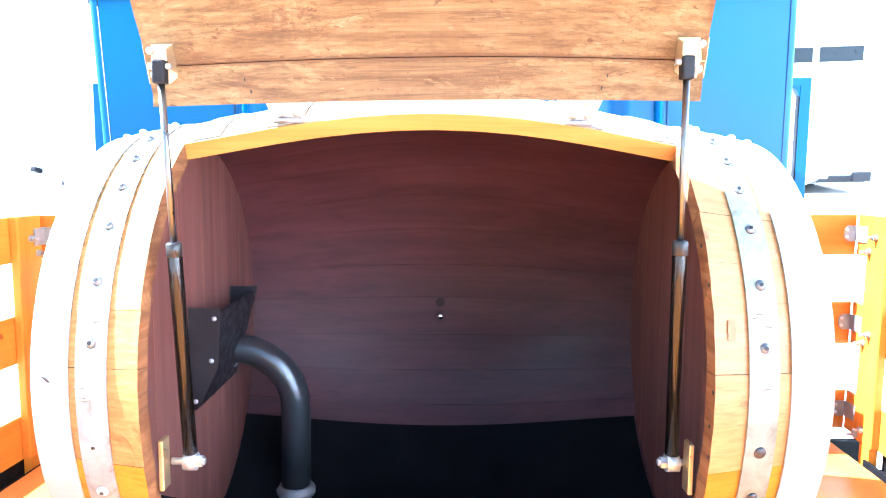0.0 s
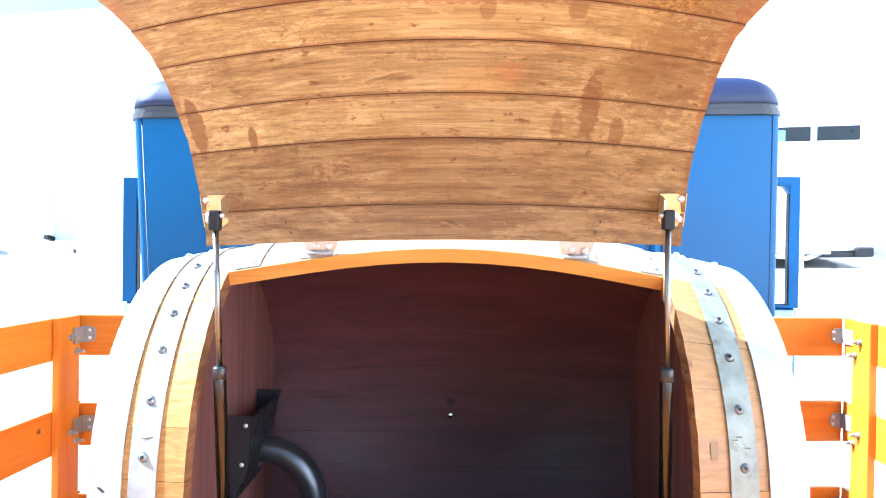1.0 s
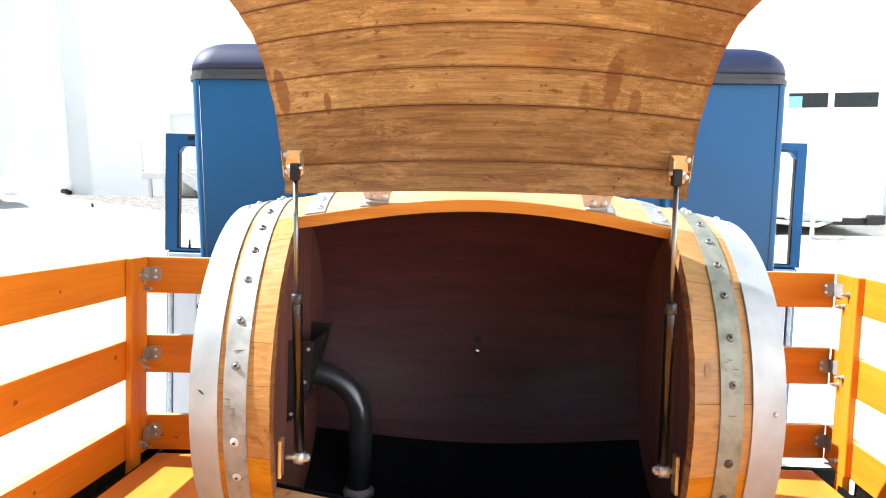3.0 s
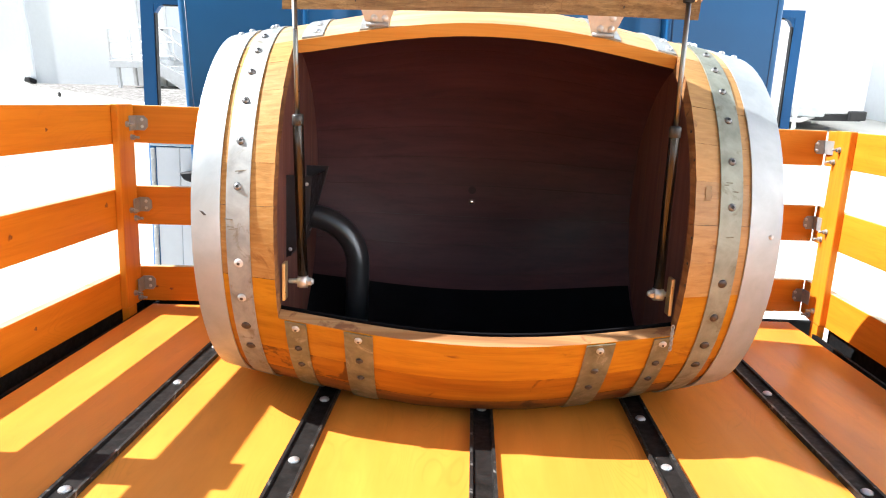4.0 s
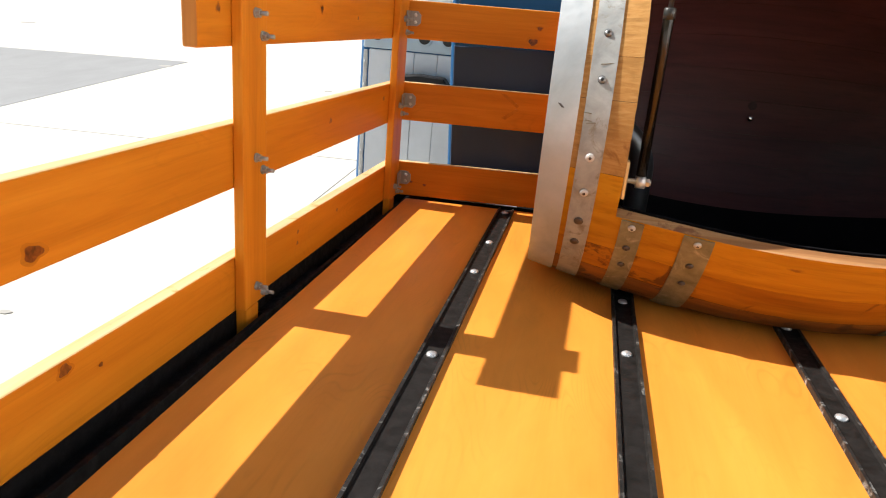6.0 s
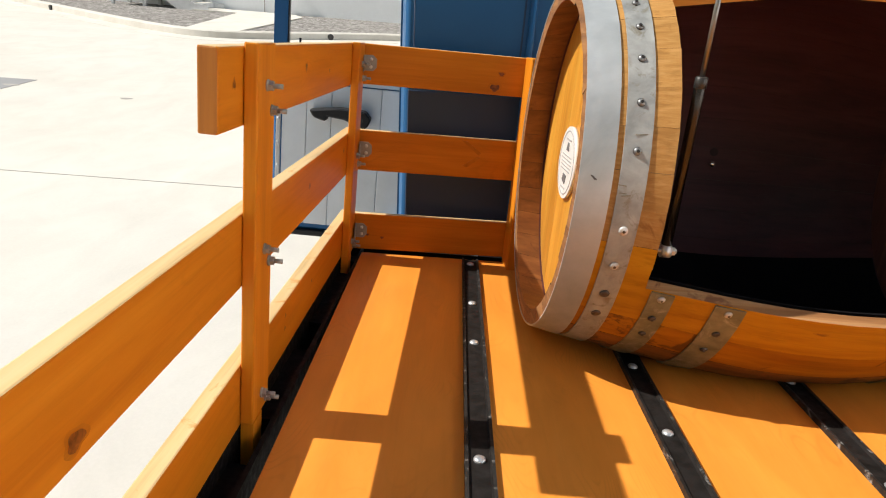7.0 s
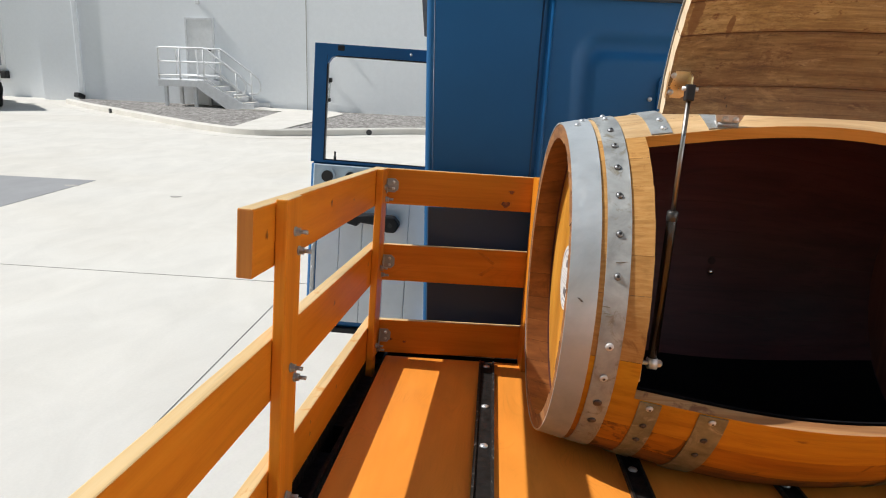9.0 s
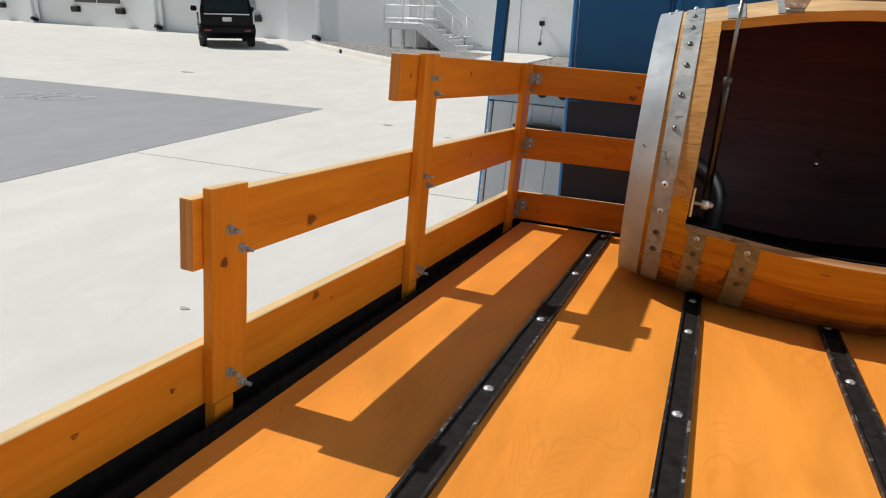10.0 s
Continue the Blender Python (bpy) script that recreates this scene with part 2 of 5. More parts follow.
    gold = n.mix((0.17, 0.085, 0.020), (0.38, 0.235, 0.055), n.ramp(n.noise(n.coords((190, 190, 190)), 1.0, 3, 0.6), [(0.44, 0.0), (0.54, 1.0)]))
    run = (0.17, 0.075, 0.024)
    for x, deg, w, h, tint, k, ragged in (
            (-0.094, -4, 0.009, 15, run, 0.75, 0.8), (-0.315, 38, 0.010, 8, run, 0.8, 0.6), (-0.25, 42.5, 0.006, 3.2, run, 0.8, 0.6),
            (0.194, 36, 0.013, 9, run, 0.75, 0.8), (0.232, 42, 0.010, 3.5, run, 0.7, 0.8), (0.155, 41, 0.008, 4, run, 0.5, 0.8),
            (0.275, 26, 0.05, 14, run, 0.45, 1.3), (0.30, 8, 0.04, 9, run, 0.55, 1.5), (-0.02, 25, 0.06, 4, run, 0.35, 1.6), (-0.16, 52, 0.05, 4, run, 0.5, 1.6),
            (0.10, 5.5, 0.16, 7.0, (0.56, 0.40, 0.17), 0.55, 1.75), (0.252, 3.0, 0.050, 8.0, gold, 0.75, 1.3), (0.331, 14, 0.010, 44, (0.26, 0.100, 0.030), 0.6, 1.2), (-0.331, 20, 0.008, 40, (0.27, 0.11, 0.035), 0.35, 1.2), (0.25, 16, 0.05, 4, (0.25, 0.14, 0.04), 0.4, 1.2), (0.23, 28, 0.035, 5, (0.24, 0.13, 0.04), 0.4, 1.2), (0.03, 11.5, 0.10, 1.6, (0.22, 0.075, 0.03), 0.5, 1.4), (0.16, 13, 0.012, 3, run, 0.6, 0.8), (0.06, 14, 0.010, 3, run, 0.5, 0.8), (0.05, 32, 0.05, 4, (0.44, 0.25, 0.07), 0.4, 1.2), (0.09, 29, 0.02, 2.5, (0.40, 0.15, 0.06), 0.4, 1.0),
            (0.055, 6.5, 0.065, 6.5, scab, 0.9, 1.7), (0.125, 5.5, 0.032, 4.0, scab, 0.95, 1.7), (0.18, 8.0, 0.032, 4.0, scab, 0.95, 1.7), (0.240, 4, 0.045, 5, scab, 0.95, 1.7),
            (0.17, -3.6, 0.034, 0.75, (0.018, 0.009, 0.006), 0.95, 0.5), (0.07, -6.5, 0.035, 0.6, (0.10, 0.045, 0.018), 0.9, 0.8),
            (-0.22, 4, 0.06, 1.0, (0.11, 0.045, 0.016), 0.8, 1.2), (-0.30, -4, 0.05, 0.9, (0.11, 0.045, 0.016), 0.8, 1.2),
            *((0.0, d, 0.50, 0.7, (0.16, 0.064, 0.022), 0.6, 1.1) for d in (-7.0, 10.6, 21.7, 34.3, 44.8, 60.1))):
        col = blot_at(x, deg, w, h, tint, k, ragged)
    col = n.mix(col, tone, 1.0, "MULTIPLY")
    n.bump(n.mix(g, crack, 0.4), 0.5, 0.003)
    return n.done(col, n.ramp(soak, [(0.3, 0.62), (0.7, 0.42)]), 0.0, 0.03)


# Board tones; the darker ones put shade towards the hinge into the oak.
M["lid_pale"] = lid_wood("pale_ochre_lid_oak", (1.07, 1.15, 1.13))
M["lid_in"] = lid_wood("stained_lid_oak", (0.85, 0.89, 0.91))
M["lid_shaded"] = lid_wood("shaded_brown_lid_oak", (0.60, 0.575, 0.54))
M["lid_seam"] = plain("brown_seam_of_the_lid", (0.12, 0.050, 0.020), 0.8)
M["smudge_grey"] = plain("grey_smudge", (0.33, 0.205, 0.095), 0.7)
M["smudge"] = plain("dark_wine_smudge", (0.045, 0.016, 0.018), 0.7)
M["seam"] = plain("dark_seam_between_staves", (0.045, 0.017, 0.008), 0.8)
M["lip_stain"] = wood("wine_red_stain", (0.12, 0.036, 0.016), (0.21, 0.070, 0.028), (0.34, 0.15, 0.05), 0, 0.55, 0.0, 0.2, 0.9, 1.6, 2.0, (0.44, 0.23, 0.07), 0.58)
M["lid_edge"] = wood("pale_sawn_edge", (0.56, 0.41, 0.25), (0.68, 0.54, 0.36), (0.78, 0.66, 0.48), 1, 0.7, 0.0, 0.4, 0.4, 1.5, 2.0)
M["lid_lip"] = lid_wood("worn_lid_lip", (1.28, 1.10, 0.75))
M["sill"] = wood("weathered_sawn_sill", (0.22, 0.085, 0.026), (0.42, 0.20, 0.075), (0.60, 0.37, 0.18), 0, 0.6, 0.0, 0.4, 0.5, 1.4, 2.0, (0.16, 0.045, 0.018), 0.58)
M["rim"] = wood("bare_brown_rim", (0.12, 0.042, 0.013), (0.21, 0.078, 0.022), (0.31, 0.125, 0.038), 0, 0.5, 0.0, 0.2, 0.6, 1.0, 3.0, (0.13, 0.045, 0.014), 0.58, specular=0.3)
M["edge"] = wood("sawn_oak_edge", (0.42, 0.16, 0.022), (0.56, 0.24, 0.035), (0.66, 0.32, 0.07), 0, 0.45, 0.15, 0.3, 0.4, 0.8, 2.0)
M["rough_edge"] = wood("sawn_oak_end_grain", (0.12, 0.05, 0.018), (0.25, 0.11, 0.034), (0.38, 0.19, 0.068), 1, 0.7, 0.0, 0.6, 0.5, 2.0, 2.0, (0.15, 0.06, 0.02), 0.55)
M["head"] = wood("varnished_head", (0.50, 0.20, 0.022), (0.66, 0.30, 0.035), (0.76, 0.40, 0.06), 2, 0.36, 0.3, 0.05, 0.4, 0.8, 2.0)
M["galv"] = metal("galvanised_hoop", (0.33, 0.355, 0.368), (0.53, 0.565, 0.585), 0.42, 0.35, 7.0, 0.06)
M["galv_worn"] = metal("worn_galvanised_hoop", (0.24, 0.247, 0.24), (0.44, 0.455, 0.45), 0.5, 0.30, 22.0, 0.15, (0.20, 0.17, 0.11))
M["galv_olive"] = metal("olive_tarnished_hoop", (0.19, 0.200, 0.160), (0.345, 0.360, 0.300), 0.5, 0.30, 22.0, 0.15, (0.15, 0.135, 0.085))
# Lower hoop colour holds grime plus the shade near the deck.
M["hoop_grime_shade"] = metal("grimy_shaded_hoop", (0.12, 0.115, 0.072), (0.27, 0.258, 0.175), 0.5, 0.3, 24.0, 0.15, (0.40, 0.38, 0.31))
M["zinc"] = metal("zinc_plate", (0.46, 0.46, 0.45), (0.64, 0.64, 0.63), 0.42, 0.25, 30.0)
M["bracket"] = metal("dull_bracket_steel", (0.24, 0.24, 0.235), (0.36, 0.355, 0.345), 0.45, 0.3, 30.0)
M["rust"] = plain("dark_grime", (0.21, 0.19, 0.14), 0.8)
M["white_bolt"] = plain("bright_bolt_end", (0.95, 0.95, 0.95), 0.12, 1.0, 0.0, 0.01, 8.0, 0.0)
M["brassy"] = metal("yellow_passivated_zinc", (0.62, 0.48, 0.24), (0.82, 0.70, 0.44), 0.34, 0.85, 30.0)
M["bolt"] = metal("bolt_steel", (0.48, 0.49, 0.50), (0.68, 0.69, 0.70), 0.35, 0.65, 60.0)
M["bolt_grey"] = metal("grey_screw", (0.16, 0.165, 0.17), (0.30, 0.305, 0.31), 0.35, 0.6, 60.0)
M["bolt_dark"] = metal("dark_screw", (0.05, 0.045, 0.05), (0.14, 0.13, 0.13), 0.38, 0.8, 60.0)
M["chrome"] = metal("polished_rod", (0.24, 0.235, 0.225), (0.27, 0.265, 0.255), 0.36, 1.0, 5.0, 0.0)
M["blackpaint"] = metal("black_painted_steel", (0.004, 0.004, 0.0045), (0.008, 0.0075, 0.008), 0.75, 0.0, 30.0, 0.08)
M["strip"] = metal("worn_black_strip", (0.009, 0.008, 0.007), (0.023, 0.020, 0.019), 0.6, 0.0, 45.0, 0.12)
M["strip_worn"] = metal("bare_strip_lip", (0.012, 0.011, 0.010), (0.035, 0.032, 0.030), 0.5, 0.1, 70.0, 0.15, (0.34, 0.33, 0.31))
M["pipe"] = plain("black_iron_pipe", (0.11, 0.115, 0.125), 0.30, 0.75, 0.0, 0.1, 8.0, 0.01)
M["sheet"] = metal("black_sheet_metal", (0.010, 0.009, 0.012), (0.022, 0.020, 0.024), 0.5, 0.2, 20.0, 0.05)
M["strut"] = metal("black_strut_tube", (0.050, 0.046, 0.043), (0.056, 0.052, 0.048), 0.16, 0.85, 3.0, 0.0)
M["bearing"] = metal("grey_bearing_cap", (0.035, 0.034, 0.033), (0.055, 0.053, 0.05), 0.35, 0.3, 20.0, 0.0)
M["plastic"] = plain("black_plastic", (0.018, 0.018, 0.02), 0.45, 0, 0, 0.2, 20.0)
M["liner"] = plain("matt_black_liner", (0.008, 0.0075, 0.009), 0.95, 0, 0, 0.4, 10.0, 0.2)
M["blue"] = plain("blue_cab_paint", (0.012, 0.106, 0.280), 0.45, 0.0, 0.03, 0.10, 3.0, 0.01)
M["blue_light"] = plain("light_blue_door_paint", (0.52, 0.62, 0.69), 0.4, 0.0, 0.4, 0.12, 5.0, 0.01)
# Colour of the lower cab's painted shade and of the seam lines.
M["lower_cab"] = plain("dark_cab_shade_and_seams", (0.016, 0.046, 0.115), 0.5, 0.0, 0.1, 0.15, 3.0, 0.02)
M["vinyl"] = plain("navy_vinyl_roof", (0.016, 0.026, 0.085), 0.6, 0, 0, 0.2, 6.0, 0.1)
M["rubber"] = plain("grey_rubber_gasket", (0.055, 0.06, 0.07), 0.6, 0, 0, 0.2, 20.0, 0.05)
M["trimwhite"] = plain("off_white_door_trim", (0.78, 0.80, 0.83), 0.5, 0, 0, 0.08, 6.0, 0.03)
M["label"] = plain("white_enamel_plate", (0.72, 0.72, 0.70), 0.4, 0, 0.2, 0.08, 20.0)
M["print_dark"] = plain("dark_grey_print", (0.13, 0.13, 0.135), 0.5)
M["faint"] = plain("grey_print", (0.42, 0.42, 0.42), 0.5)
M["ink"] = plain("black_print", (0.02, 0.02, 0.02), 0.5)
M["pane_dark"] = plain("tinted_glass", (0.014, 0.020, 0.024), 0.3)
M["pane_dark"].node_tree.nodes["Principled BSDF"].inputs["Specular IOR Level"].default_value = 0.2
# Grey holds brightness: reflected in the dock door, seen through the rear window.
M["pane_grey"] = plain("grey_lit_glass", (0.34, 0.37, 0.41), 0.2)
M["tyre"] = plain("tyre_rubber", (0.02, 0.02, 0.021), 0.8, 0, 0, 0.2, 12.0, 0.2)
M["glass"] = plain("dark_window_glass", (0.012, 0.015, 0.018), 0.06, 0, 0.3, 0.05, 2.0, 0.0)
M["carblack"] = plain("black_car_paint", (0.0035, 0.003, 0.004), 0.36, 0.0, 0.0, 0.1, 2.0, 0.0)
M["carblack"].node_tree.nodes["Principled BSDF"].inputs["Specular IOR Level"].default_value = 0.15
for key, level in (("blue", 0.32), ("plastic", 0.25), ("strip", 0.10), ("strip_worn", 0.2), ("blackpaint", 0.15), ("liner", 0.1)):
    M[key].node_tree.nodes["Principled BSDF"].inputs["Specular IOR Level"].default_value = level
M["tail"] = plain("red_tail_lamp", (0.16, 0.012, 0.012), 0.2, 0, 0.5)
M["sky_patch"] = plain("sky_blue_reflection", (0.22, 0.52, 0.72), 0.5)
M["rail_white"] = plain("white_handrail_paint", (0.78, 0.79, 0.80), 0.45, 0, 0.1, 0.06)
M["stairpaint"] = plain("pale_grey_stair_paint", (0.72, 0.73, 0.75), 0.6, 0, 0, 0.1)


def masonry(name, col, dirt, rough=0.9, streak=0.25):
    n = Nodes(name)
    big = n.noise(n.coords((0.25, 0.25, 0.12)), 1.0, 6, 0.6, 0.5)
    c = n.mix(col, dirt, n.ramp(big, [(0.45, 0.0), (0.8, streak)]))
    fine = n.noise(n.coords((9, 9, 9)), 1.0, 8, 0.7)
    c = n.mix(c, n.ramp(fine, [(0.3, 0.94), (0.7, 1.03)]), 0.5, "MULTIPLY")
    n.bump(fine, 0.12, 0.008)
    return n.done(c, rough)


def concrete(name, col, stain, rough=0.88, scale=1.0, contrast=0.5):
    n = Nodes(name)
    big = n.noise(n.coords((0.22 * scale, 0.35 * scale, 0.3)), 1.0, 7, 0.62, 0.8)
    c = n.mix(col, stain, n.ramp(big, [(0.42, 0.0), (0.75, contrast)]))
    mid = n.noise(n.coords((2.2, 1.2, 2.2)), 1.0, 7, 0.65, 0.6)
    c = n.mix(c, n.ramp(mid, [(0.3, 0.86), (0.7, 1.05)]), 0.7, "MULTIPLY")
    fine = n.noise(n.coords((60, 60, 60)), 1.0, 5, 0.7)
    c = n.mix(c, n.ramp(fine, [(0.3, 0.88), (0.7, 1.05)]), 0.35, "MULTIPLY")
    n.bump(fine, 0.12, 0.004)
    return n.done(c, rough)


M["concrete"] = concrete("pale_concrete", (0.62, 0.597, 0.548), (0.53, 0.49, 0.42))
M["asphalt"] = concrete("grey_sealed_asphalt", (0.285, 0.287, 0.292), (0.235, 0.235, 0.24), 0.9, 1.5, 0.4)
M["kerb"] = concrete("kerb_concrete", (0.64, 0.615, 0.565), (0.50, 0.46, 0.40), 0.9, 4.0)
M["wall"] = masonry("white_painted_wall", (0.86, 0.885, 0.915), (0.78, 0.81, 0.85), 0.9, 0.2)
M["mark"] = plain("worn_pale_paint", (0.42, 0.42, 0.42), 0.9, 0, 0, 0.5, 9.0)
M["joint"] = plain("joint_sealant", (0.40, 0.38, 0.35), 0.9)
gn = Nodes("grey_gravel")
gv = gn.node("ShaderNodeTexVoronoi")
gv.inputs["Scale"].default_value = 13.0
gn.link(gn.coords(), gv.inputs["Vector"])
gcol = gn.ramp(gv.outputs["Color"], [(0.1, (0.12, 0.11, 0.10)), (0.6, (0.28, 0.265, 0.25)), (0.95, (0.46, 0.44, 0.42))])
gn.bump(gv.outputs["Distance"], 1.0, 0.05)
M["gravel"] = gn.done(gcol, 0.95)


# ---- mesh helpers ----
def box(x0, x1, y0, y1, z0, z1, bevel=0.0, seg=1):
    bm = bmesh.new()
    bmesh.ops.create_cube(bm, size=1.0)
    bmesh.ops.scale(bm, vec=(x1 - x0, y1 - y0, z1 - z0), verts=bm.verts)
    bmesh.ops.translate(bm, vec=((x0 + x1) / 2, (y0 + y1) / 2, (z0 + z1) / 2), verts=bm.verts)
    if bevel:
        bmesh.ops.bevel(bm, geom=bm.edges[:], offset=bevel, segments=seg, affect="EDGES", profile=0.5)
    return bm


def join(*bms):
    out = bms[0]
    tmp = bpy.data.meshes.new("tmp")
    for b in bms[1:]:
        b.to_mesh(tmp)
        b.free()
        out.from_mesh(tmp)
    bpy.data.meshes.remove(tmp)
    return out


def moved(bm, m):
    bmesh.ops.transform(bm, matrix=m, verts=bm.verts)
    return bm


def tube(points, radii, seg=14, caps=True):
    """A round tube along a line of points."""
    bm = bmesh.new()
    pts = [Vector(p) for p in points]
    radii = radii if isinstance(radii, (list, tuple)) else [radii] * len(pts)
    rings, up = [], None
    for i, p in enumerate(pts):
        d = (pts[min(i + 1, len(pts) - 1)] - pts[max(i - 1, 0)]).normalized()
        if up is None:
            up = d.orthogonal().normalized()
        up = (up - d * up.dot(d)).normalized()
        side = d.cross(up)
        rings.append([bm.verts.new(p + radii[i] * (math.cos(a) * up + math.sin(a) * side)) for a in [2 * math.pi * k / seg for k in range(seg)]])
    for a, b in zip(rings, rings[1:]):
        for k in range(seg):
            bm.faces.new((a[k], a[(k + 1) % seg], b[(k + 1) % seg], b[k]))
    if caps:
        bm.faces.new(rings[0][::-1])
        bm.faces.new(rings[-1])
    for f in bm.faces:
        f.smooth = len(f.verts) == 4
    return bm


def rod(p0, p1, r, seg=14):
    return tube([p0, p1], r, seg)


def stepped(p0, p1, steps, seg=14):
    """A turned shape: steps of (share of the way, radius)."""
    a, b = Vector(p0), Vector(p1)
    return tube([a.lerp(b, s) for s, _ in steps], [r for _, r in steps], seg)


def dome(at, normal, r, h, seg=12):
    """A rounded bolt or screw head that stands on a surface."""
    at, normal = Vector(at), Vector(normal).normalized()
    steps = [(-0.2, r), (0.25, r), (0.6, r * 0.85), (0.88, r * 0.5), (1.0, r * 0.12)]
    return tube([at + normal * h * s for s, _ in steps], [q for _, q in steps], seg)


def hexnut(at, normal, r, h):
    b = rod(at, Vector(at) + Vector(normal).normalized() * h, r, 6)
    for f in b.faces:
        f.smooth = False
    return b


def prism(outline, axis, lo, hi, bevel=0.0):
    """An outline in the plane across axis, pushed from lo to hi."""
    bm = bmesh.new()

    def at(u, w, d):
        return ((d, u, w), (u, d, w), (u, w, d))[axis]
    a = [bm.verts.new(at(u, w, lo)) for u, w in outline]
    b = [bm.verts.new(at(u, w, hi)) for u, w in outline]
    n = len(a)
    bm.faces.new(a)
    bm.faces.new(b[::-1])
    for i in range(n):
        bm.faces.new((a[i], b[i], b[(i + 1) % n], a[(i + 1) % n]))
    bmesh.ops.recalc_face_normals(bm, faces=bm.faces)
    if bevel:
        bmesh.ops.bevel(bm, geom=bm.edges[:], offset=bevel, segments=1, affect="EDGES", profile=0.5)
    return bm


def rounded(x0, x1, y0, y1, r, n=5):
    out = []
    for cx, cy, a0 in ((x1 - r, y1 - r, 0), (x0 + r, y1 - r, 90), (x0 + r, y0 + r, 180), (x1 - r, y0 + r, 270)):
        out += [(cx + r * math.cos(radians(a0 + 90 * k / n)), cy + r * math.sin(radians(a0 + 90 * k / n))) for k in range(n + 1)]
    return out


def ring_plate(outer, inner, axis, lo, hi):
    """A plate with one hole: two outlines of the same count."""
    bm = bmesh.new()

    def at(u, w, d):
        return ((d, u, w), (u, d, w), (u, w, d))[axis]
    vs = [[bm.verts.new(at(u, w, d)) for u, w in o] for o, d in ((outer, lo), (outer, hi), (inner, lo), (inner, hi))]
    n = len(outer)
    for i in range(n):
        j = (i + 1) % n
        for p, q in ((0, 1), (1, 3), (3, 2), (2, 0)):
            bm.faces.new((vs[p][i], vs[q][i], vs[q][j], vs[p][j]))
    bmesh.ops.recalc_face_normals(bm, faces=bm.faces)
    return bm


def mesh_of(name, bm, mat):
    me = bpy.data.meshes.new(name)
    bm.to_mesh(me)
    bm.free()
    for m in (mat if isinstance(mat, (list, tuple)) else [mat]):
        me.materials.append(m)
    return me


def part(name, bm, mat, parent, label=""):
    ob = new(name, bm if isinstance(bm, bpy.types.Mesh) else mesh_of(name, bm, mat))
    ob.parent = parent
    if label:
        ob["label"] = label
    return ob


def thing(name, m, label, category, group="", kind=""):
    ob = new(name)
    ob.matrix_world = m
    return tagged(ob, label, category, group, kind)


def solid(name, bm, mat, m, label="", category="", kind="structure", group=""):
    ob = new(name, mesh_of(name, bm, mat))
    ob.matrix_world = m
    return tagged(ob, label, category, group, kind)


# ---- the yard: a plane that falls gently away from the warehouse ----
up = Vector((-0.03, -0.085, 1)).normalized()
ex = Vector((0, 1, 0)).cross(up).normalized()
ey = up.cross(ex)
LOT = Matrix((ex, ey, up)).transposed().to_4x4()
LOT.translation = (0, 0, -1.1)

gb = bmesh.new()
bmesh.ops.create_grid(gb, x_segments=40, y_segments=40, size=400)
solid("ground", gb, M["concrete"], LOT, "pale sun-bleached concrete yard with faint stains", "ground")
solid("asphalt_patch", box(-70, -6.33, -40, 9.36, -0.02, 0.004), M["asphalt"], LOT, "rectangle of grey sealed asphalt let into the concrete yard", "asphalt")
for x0, x1, y0, y1 in ((-6.33, 30, 5.438, 5.443), (-2.221, -2.217, -40, 5.44)):
    solid("expansion_joint", box(x0, x1, y0, y1, -0.01, 0.004), M["joint"], LOT, "thin dark expansion joint in the concrete", "joint", group="yard joints")

def oval(cx, cy, a, b, n=20):
    return [(cx + a * math.cos(2 * math.pi * k / n), cy + b * math.sin(2 * math.pi * k / n)) for k in range(n)]


marks = [ring_plate(oval(x, y, a, b), oval(x, y, a - 0.05, b - 0.07), 2, 0.004, 0.008) for x, y, a, b in ((-11.2, 7.85, 0.2, 0.42), (-10.85, 8.0, 0.16, 0.5), (-10.55, 7.9, 0.2, 0.35), (-10.2, 8.05, 0.16, 0.3))]
solid("painted_mark", join(*marks), M["mark"], LOT, "worn pale paint scribble on the asphalt", "marking")


spots = [prism([(x + a * (1 + 0.3 * math.sin(3 * p)) * math.cos(p), y + a * 0.6 * math.sin(p)) for p in [2 * math.pi * k / 12 for k in range(12)]], 2, 0.001, 0.005) for x, y, a in ((-4.76, 8.56, 0.07), (-3.65, 8.12, 0.05), (-11.87, 12.38, 0.16), (-2.94, 2.51, 0.03), (-6.4, 8.9, 0.10), (-6.42, 5.52, 0.05))]
solid("oil_spots", join(*spots), M["joint"], LOT, "small dark oil spots scattered on the concrete", "stain", kind="stuff")


def smooth_line(pts, n=8):
    out = []
    for i in range(len(pts) - 1):
        p0, p1, p2, p3 = (Vector(pts[max(0, min(len(pts) - 1, i + k))]) for k in (-1, 0, 1, 2))
        for s in range(n):
            t = s / n
            out.append(0.5 * (2 * p1 + (p2 - p0) * t + (2 * p0 - 5 * p1 + 4 * p2 - p3) * t * t + (3 * p1 - p0 - 3 * p2 + p3) * t ** 3))
    return out + [Vector(pts[-1])]


def sweep(line, profile):
    """Sweeps a profile of (sideways, height) along a flat line."""
    bm = bmesh.new()
    rings = []
    for i, p in enumerate(line):
        d = (line[min(i + 1, len(line) - 1)] - line[max(0, i - 1)]).normalized()
        side = Vector((-d.y, d.x))
        rings.append([bm.verts.new((p.x + side.x * u, p.y + side.y * u, w)) for u, w in profile])
    k = len(profile)
    for a, b in zip(rings, rings[1:]):
        for i in range(k):
            bm.faces.new((a[i], a[(i + 1) % k], b[(i + 1) % k], b[i]))
    bm.faces.new(rings[0])
    bm.faces.new(rings[-1][::-1])
    bmesh.ops.recalc_face_normals(bm, faces=bm.faces)
    return bm


